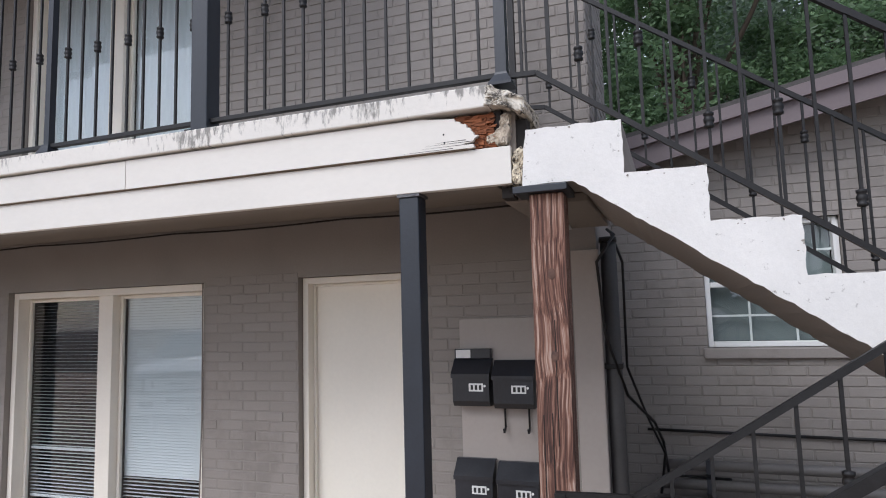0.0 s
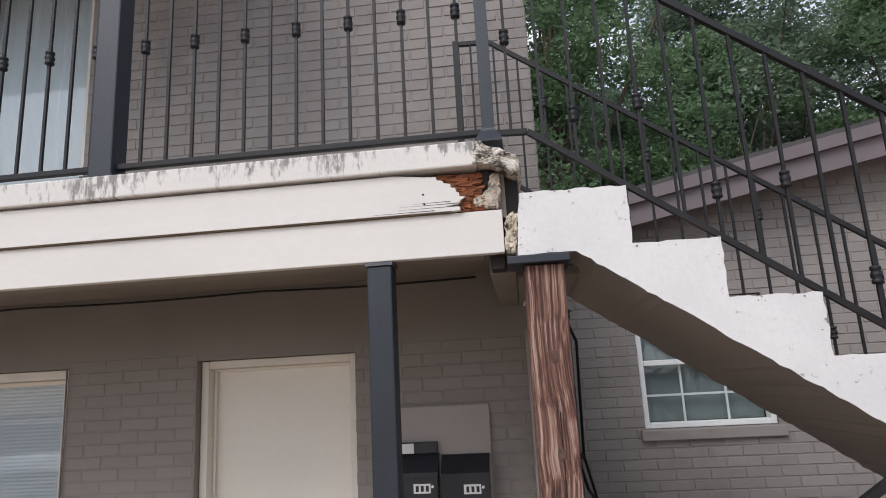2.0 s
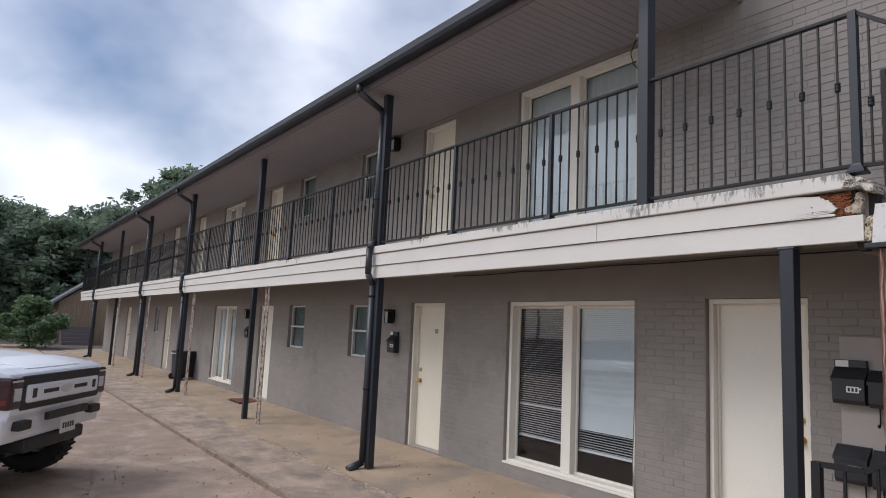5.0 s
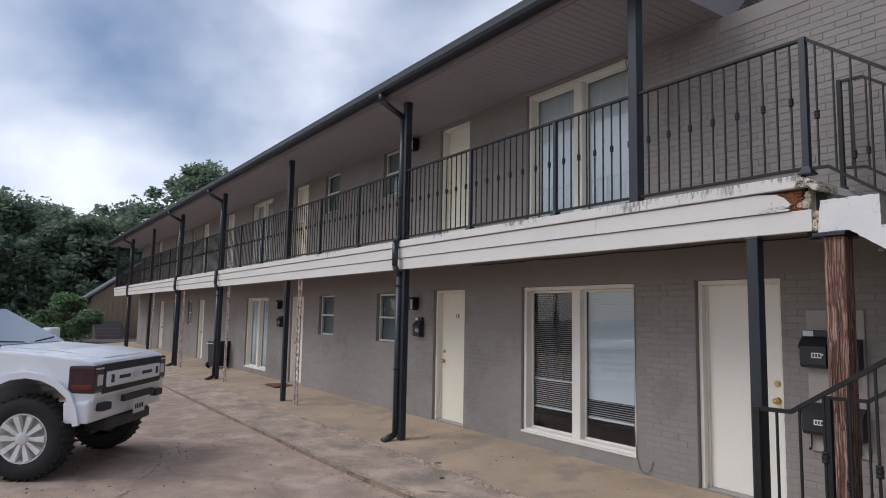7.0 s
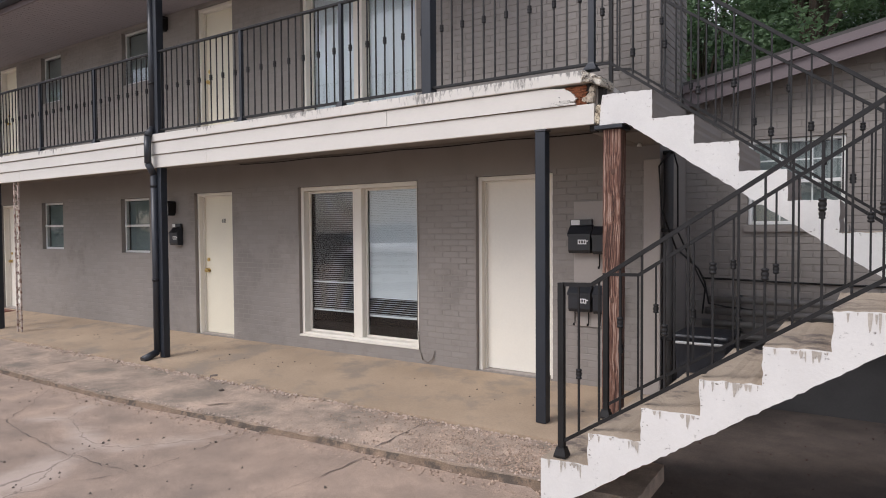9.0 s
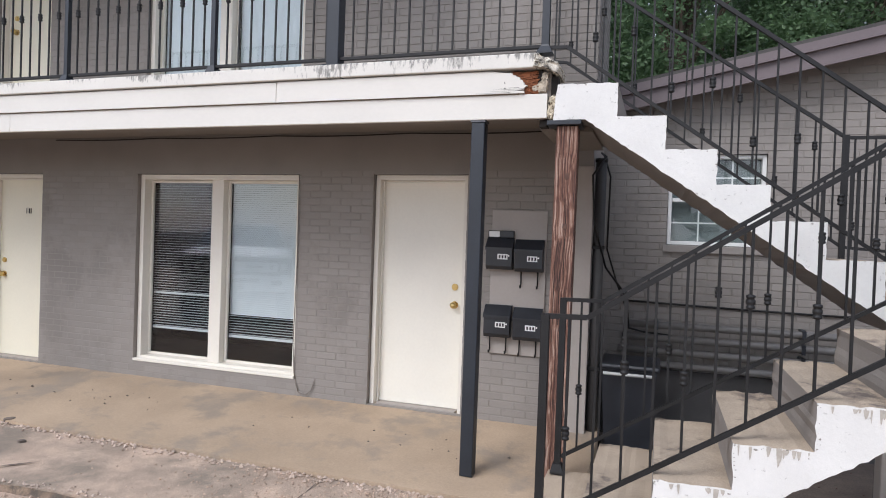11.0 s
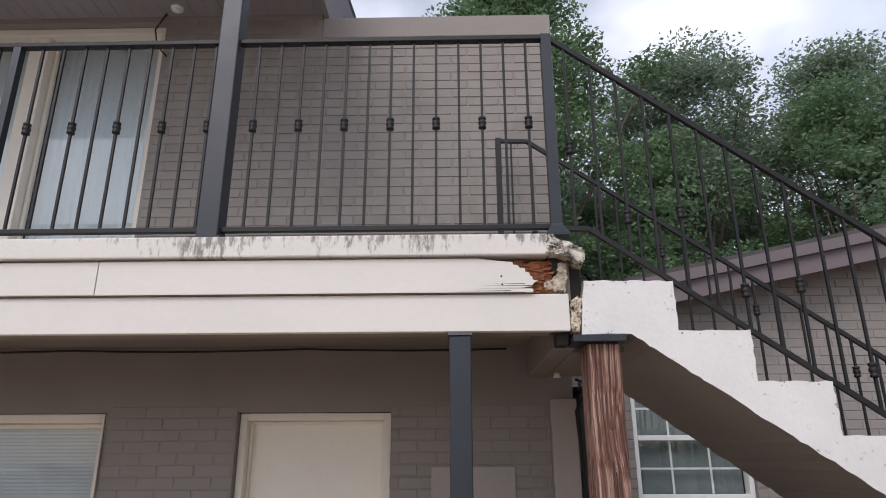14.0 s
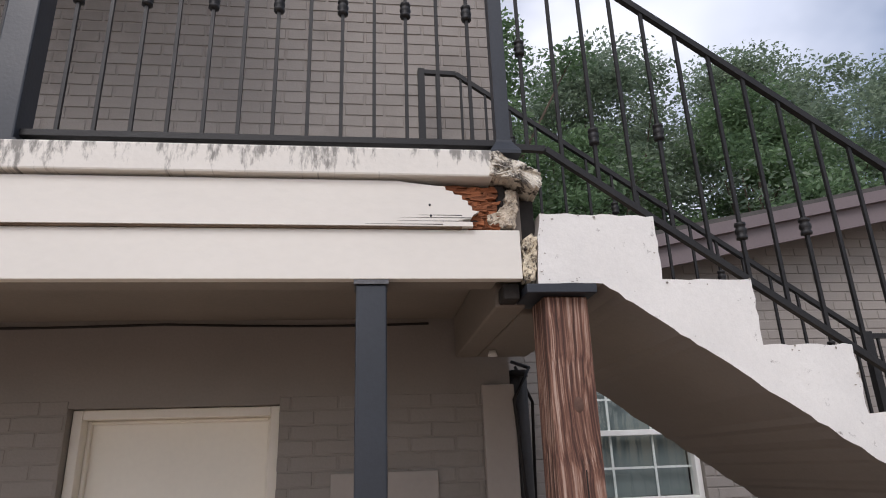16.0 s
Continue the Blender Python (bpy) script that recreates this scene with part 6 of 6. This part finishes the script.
pebbles("gravel", 420, 31, near_kerb, "small loose gravel along the kerb")
pebbles("crumbs", 600, 37, on_seam, "pale concrete crumbs along the walkway edge", (0.006, 0.02), M_PALE)
pebbles("crumbs", 350, 38, on_edge, "pale concrete crumbs on the kerb edge", (0.006, 0.016), M_PALE)
pebbles("gravel", 3200, 32, on_apron, "exposed aggregate of the worn apron", (0.005, 0.011))
pebbles("gravel", 500, 33, on_seam, "loose crumbs along the walkway edge", (0.005, 0.014))
pebbles("debris", 420, 34, on_drive, "dead leaves and crumbs on the driveway", (0.005, 0.016), M_CRACK)
pebbles("debris", 260, 35, on_soil, "pale leaf litter and crumbs on the soil", (0.005, 0.011), M_KNOT)
pebbles("debris", 60, 36, lambda r: (-r.uniform(0.5, 9), r.uniform(3.3, 4.0), -0.045), "crumbs on the walkway", (0.006, 0.014), M_CRACK)

for k, (x, y, r) in enumerate(((-5.0, 2.86, 0.022), (-4.8, 2.84, 0.032), (-4.25, 2.52, 0.022))):
    bm = lump(B(), (0, 0, 0), (r * 1.3, r, r * 0.6), 20 + k, 0.35, 2)
    ob = solid("stone", bm, M_CRACK, "small dark stone lying on the paving", "stone", group="loose stones")
    ob.matrix_world = pose(x, y, apron_z(x, y) + r * 0.45, 0, 0, 40 * k)

# ---------------------------------------------------------------- trees
def leaf_material(name, dark, light):
    m = bpy.data.materials.new(name)
    m.use_nodes = True
    n, l = m.node_tree.nodes, m.node_tree.links
    n.clear()
    out = n.new("ShaderNodeOutputMaterial")
    geo = n.new("ShaderNodeNewGeometry")
    mixc = n.new("ShaderNodeMix")
    mixc.data_type = "RGBA"
    mixc.inputs["A"].default_value, mixc.inputs["B"].default_value = (*dark, 1), (*light, 1)
    no = n.new("ShaderNodeTexNoise")
    no.inputs["Scale"].default_value, no.inputs["Detail"].default_value = 0.5, 3
    l.new(geo.outputs["Position"], no.inputs["Vector"])
    av = n.new("ShaderNodeMath")
    av.operation = "MULTIPLY_ADD"
    av.inputs[1].default_value = 0.5
    l.new(geo.outputs["Random Per Island"], av.inputs[0])
    sb = n.new("ShaderNodeMath")
    sb.operation = "SUBTRACT"
    sb.inputs[1].default_value = 0.22
    l.new(no.outputs["Fac"], sb.inputs[0])
    l.new(sb.outputs[0], av.inputs[2])
    l.new(av.outputs[0], mixc.inputs["Factor"])
    d = n.new("ShaderNodeBsdfPrincipled")
    d.inputs["Roughness"].default_value = 0.55
    t = n.new("ShaderNodeBsdfTranslucent")
    mx = n.new("ShaderNodeMixShader")
    mx.inputs[0].default_value = 0.5
    l.new(mixc.outputs["Result"], d.inputs["Base Color"])
    l.new(mixc.outputs["Result"], t.inputs["Color"])
    l.new(d.outputs[0], mx.inputs[1])
    l.new(t.outputs[0], mx.inputs[2])
    l.new(mx.outputs[0], out.inputs[0])
    return m


M_LEAF = leaf_material("leaves", (0.09, 0.15, 0.085), (0.22, 0.33, 0.155))
# Paler, bluer leaves for farther trees: haze is mixed into this colour.
M_LEAF_HAZE = leaf_material("hazy_leaves", (0.14, 0.195, 0.15), (0.30, 0.375, 0.24))


def crown_mesh(seed, r, h0, h1, clumps, per, leaf, mat_):
    """Leaves in clumps over an uneven crown between heights h0 and h1."""
    rng = np.random.default_rng(seed)
    centres = []
    for i in range(clumps):
        z = h0 + (h1 - h0) * rng.random() ** 0.85
        u = (z - h0) / (h1 - h0)
        env = r * (0.55 + 0.75 * math.sin(math.pi * min(1, u * 0.85 + 0.12))) * (1 - 0.55 * max(0, u - 0.6) / 0.4)
        a = rng.random() * 2 * math.pi
        lobe = 1 + 0.28 * math.sin(3 * a + seed) + 0.18 * math.sin(5 * a + 2 * z)
        rad = env * lobe * math.sqrt(rng.random() * 0.75 + 0.25) * (0.75 + 0.35 * rng.random())
        centres.append((rad * math.cos(a), rad * math.sin(a), z))
    c = np.repeat(np.array(centres), per, axis=0)
    n = len(c)
    size = np.repeat(0.5 + 0.9 * rng.random((len(centres), 1)), per, axis=0)
    q = rng.normal(size=(n, 3))
    q /= np.linalg.norm(q, axis=1, keepdims=True)
    q *= rng.random((n, 1)) ** 0.45 * r * 0.3 * size
    q[:, 2] *= 0.6
    p = c + q
    d1 = rng.normal(size=(n, 3))
    d1[:, 2] *= 0.5
    d1 /= np.linalg.norm(d1, axis=1, keepdims=True)
    d2 = np.cross(d1, rng.normal(size=(n, 3)) + np.array((0, 0, 1.2)))
    d2 /= np.linalg.norm(d2, axis=1, keepdims=True) + 1e-9
    s = leaf * (0.6 + 0.8 * rng.random((n, 1)))
    v = np.stack((p - d1 * s, p + d2 * s * 0.5 - d1 * s * 0.1, p + d1 * s, p - d2 * s * 0.5 - d1 * s * 0.1), axis=1).reshape(-1, 3)
    me = bpy.data.meshes.new("crown")
    f = np.arange(4 * n).reshape(-1, 4)
    me.from_pydata(v.tolist(), [], f.tolist())
    me.materials.append(mat_)
    return me, centres


def tree(x, y, h, r, seed, clumps, per, leaf, mat_, label, base=0.22, z0=-0.24):
    ob = thing("tree", label, "tree", (x, y, z0))
    me, centres = crown_mesh(seed, r, h * base, h, clumps, per, leaf, mat_)
    cr = new("crown", me)
    cr.parent = ob
    rnd = random.Random(seed)
    bm = B()
    top = h * 0.8
    bend = [(rnd.uniform(-0.1, 0.1) * i, rnd.uniform(-0.1, 0.1) * i, top * i / 6) for i in range(7)]
    tr = 0.035 * h * 0.55
    for i in range(6):
        rod(bm, bend[i], bend[i + 1], tr * (1 - i / 7), 9, r2=tr * (1 - (i + 1) / 7), cap=False)
    for c in rnd.sample(centres, min(26, len(centres))):
        k = min(5, max(1, int(6 * c[2] / h * 0.7)))
        a = Vector(bend[k])
        m1 = (a + Vector(c)) / 2 + Vector((0, 0, -0.15))
        rod(bm, a, m1, tr * 0.28, 6, r2=tr * 0.18, cap=False)
        rod(bm, m1, c, tr * 0.18, 5, r2=0.01, cap=False)
    part("trunk", bm, M_BARK, ob, "brown branching trunk")
    return ob


LBL = "tall leafy green tree standing behind the rear wing"
tree(0.4, 12.4, 12.0, 2.2, 41, 190, 400, 0.052, M_LEAF, "slender leafy green tree beside the building corner", 0.12)
tree(-2.2, 14.5, 10.6, 2.9, 42, 190, 400, 0.056, M_LEAF, LBL, 0.1)
tree(5.0, 15.5, 11.9, 3.1, 43, 190, 400, 0.056, M_LEAF_HAZE, LBL, 0.1)
tree(9.2, 15.0, 11.8, 3.2, 44, 200, 400, 0.056, M_LEAF_HAZE, LBL, 0.12)
tree(13.6, 15.5, 12.0, 3.2, 45, 170, 400, 0.056, M_LEAF_HAZE, LBL, 0.12)
tree(7.0, 12.5, 9.2, 2.2, 46, 120, 400, 0.052, M_LEAF, "lower bushy green tree behind the rear wing", 0.08)
tree(3.4, 13.6, 8.8, 1.9, 47, 110, 400, 0.052, M_LEAF, "lower bushy green tree behind the rear wing", 0.08)
tree(11.5, 13.0, 9.0, 2.3, 48, 120, 400, 0.052, M_LEAF, "lower bushy green tree behind the rear wing", 0.08)
tree(-5.5, 18.0, 11.5, 3.2, 49, 190, 220, 0.10, M_LEAF_HAZE, LBL, 0.1)
tree(1.5, 20.5, 11.6, 3.5, 50, 200, 220, 0.10, M_LEAF_HAZE, LBL, 0.08)
tree(7.5, 21.0, 12.4, 3.8, 51, 200, 220, 0.10, M_LEAF_HAZE, LBL, 0.08)
tree(18.5, 18.0, 12.5, 3.6, 52, 130, 220, 0.10, M_LEAF_HAZE, LBL, 0.1)
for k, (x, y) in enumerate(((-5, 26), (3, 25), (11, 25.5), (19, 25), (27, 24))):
    tree(x, y, 9.5, 4.4, 80 + k, 240, 150, 0.14, M_LEAF_HAZE, "broad dense green tree standing beyond the rear wing", 0.03)
FAR = "large dark green tree at the far end of the lot"
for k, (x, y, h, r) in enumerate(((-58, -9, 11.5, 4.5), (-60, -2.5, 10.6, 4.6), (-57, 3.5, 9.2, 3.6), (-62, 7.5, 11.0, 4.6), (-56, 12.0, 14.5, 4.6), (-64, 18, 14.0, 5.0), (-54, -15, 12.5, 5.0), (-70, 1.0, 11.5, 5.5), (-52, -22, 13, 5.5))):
    tree(x, y, h, r, 60 + k, 150, 90, 0.26, M_LEAF_HAZE, FAR, 0.06)

tree(-40.5, 1.6, 2.6, 1.5, 95, 60, 120, 0.11, M_LEAF, "low rounded green bush at the far end of the lot", 0.02)

# ---------------------------------------------------------------- far end of the lot
M_SIDING = material("brown_board_siding", (0.28, 0.20, 0.13), 0.85, vary=0.25, scale=3, fine=30, bump=0.3, stretch=(4, 4, 0.4))
M_GREYROOF = material("grey_weathered_shingle", (0.17, 0.175, 0.18), 0.9, vary=0.3, scale=6, fine=50, bump=0.4)
house = thing("house", "small wooden house with grey gable roof at the lot's end", "house", (-47, 6.8, -0.25))
bm = B()
prism(bm, [(-3.4, 0), (3.4, 0), (3.4, 2.7), (0, 5.3), (-3.4, 2.7)], -3.0, 0.0)
for v in bm.verts:
    v.co = Vector((v.co.y, v.co.x, v.co.z))
part("wall", bm, M_SIDING, house, "vertical brown board siding")
for k in range(22):
    part("board_strip", box(B(), 0.0, 0.03, -3.3 + k * 0.31, -3.26 + k * 0.31, 0.0, 2.7), M_SIDING, house)
bm = B()
for s in (-1, 1):
    vs = [bm.verts.new(p) for p in ((-3.2, s * 3.9, 2.45), (0.35, s * 3.9, 2.45), (0.35, 0, 5.42), (-3.2, 0, 5.42))]
    bm.faces.new(vs)
ro = part("roof", bm, M_GREYROOF, house, "grey shingle gable roof")
sol = ro.modifiers.new("thick", "SOLIDIFY")
sol.thickness = 0.12
for k in range(5):
    part("step", box(B(), 0.3 + 0.3 * k, 0.6 + 0.3 * k, -3.2, -1.6, 0.0, 1.15 - 0.23 * k, 0.01), M_ROOF, house, "dark wooden step")
for k in range(3):
    bm = B()
    pts3 = [(-50 + 0.3 * k, -40 + 5.0 * i, 5.2 + 0.45 * k - 0.5 * math.sin(math.pi * i / 12)) for i in range(13)]
    tube(bm, pts3, 0.02, 5)
    bmesh.ops.remove_doubles(bm, verts=bm.verts[:], dist=0.01)
    solid("power_line", bm, M_IRON, "thin dark overhead power line before the trees", "cable", group="power lines")
for k, y in enumerate((-40, 20)):
    bm = rod(B(), (0, 0, 0), (0, 0, 7.2), 0.13, 10, r2=0.09)
    pl = solid("utility_pole", bm, M_BARK, "brown wooden utility pole carrying the lines", "pole")
    pl.matrix_world = pose(-49.7, y, -0.3)

# worn kerb face below the apron
M_KERB = material("dirty_kerb_face", (0.23, 0.165, 0.115), 0.95, vary=0.4, scale=7, fine=90, bump=0.8, dirt=(0.10, 0.08, 0.062), dirt_amount=0.5, dirt_scale=5, speckle=0.3)
bm = B()
rnd_k = random.Random(77)
xs_k = [-30 + 0.09 * i for i in range(330)]
top_k = [bm.verts.new((x, kerb_y(x) + 0.012 + rnd_k.uniform(-0.004, 0.004), apron_z(x, kerb_y(x)) - 0.005 + rnd_k.uniform(-0.012, 0.004))) for x in xs_k]
low_k = [bm.verts.new((x, kerb_y(x) - 0.006 + rnd_k.uniform(-0.012, 0.004), -0.23)) for x in xs_k]
for i in range(len(xs_k) - 1):
    bm.faces.new((low_k[i], low_k[i + 1], top_k[i + 1], top_k[i]))
kerb = solid("kerb_face", bm, M_KERB, "brown dirty broken kerb face along the apron", "kerb", "structure")
kerb_thick = kerb.modifiers.new("thick", "SOLIDIFY")
kerb_thick.thickness, kerb_thick.offset = 0.006, 1.0

# ---------------------------------------------------------------- single bricks near the stair
def brick_objects(bricks, y, parent, east=False):
    shared = {}
    for p, q, lo, hi, d in bricks:
        w, h = round(q - p, 2), round(hi - lo, 3)
        if (w, h) not in shared:
            c = 0.0025
            me = bpy.data.meshes.new("brick")
            vv = [(-w / 2, 0, 0), (w / 2, 0, 0), (w / 2, 0, h), (-w / 2, 0, h), (-w / 2 + c, -1, c), (w / 2 - c, -1, c), (w / 2 - c, -1, h - c), (-w / 2 + c, -1, h - c)]
            me.from_pydata(vv, [], [(4, 5, 6, 7), (0, 1, 5, 4), (1, 2, 6, 5), (2, 3, 7, 6), (3, 0, 4, 7)])
            me.materials.append(M_BRICK)
            shared[(w, h)] = me
        ob = new("brick", shared[(w, h)])
        ob.parent = parent
        if east:
            ob.location, ob.rotation_euler = (EAST, (p + q) / 2, lo), (0, 0, math.pi / 2)
        else:
            ob.location = ((p + q) / 2, y, lo)
        ob.scale = (1, d, 1)


brick_objects(NEAR_LOW, WALL_Y, wall_low)
brick_objects(NEAR_UP, WALL_Y, wall_up)
brick_objects(NEAR_WING, WING_Y, wing)
brick_objects(EAST_BRICKS, 0, end_wall, True)
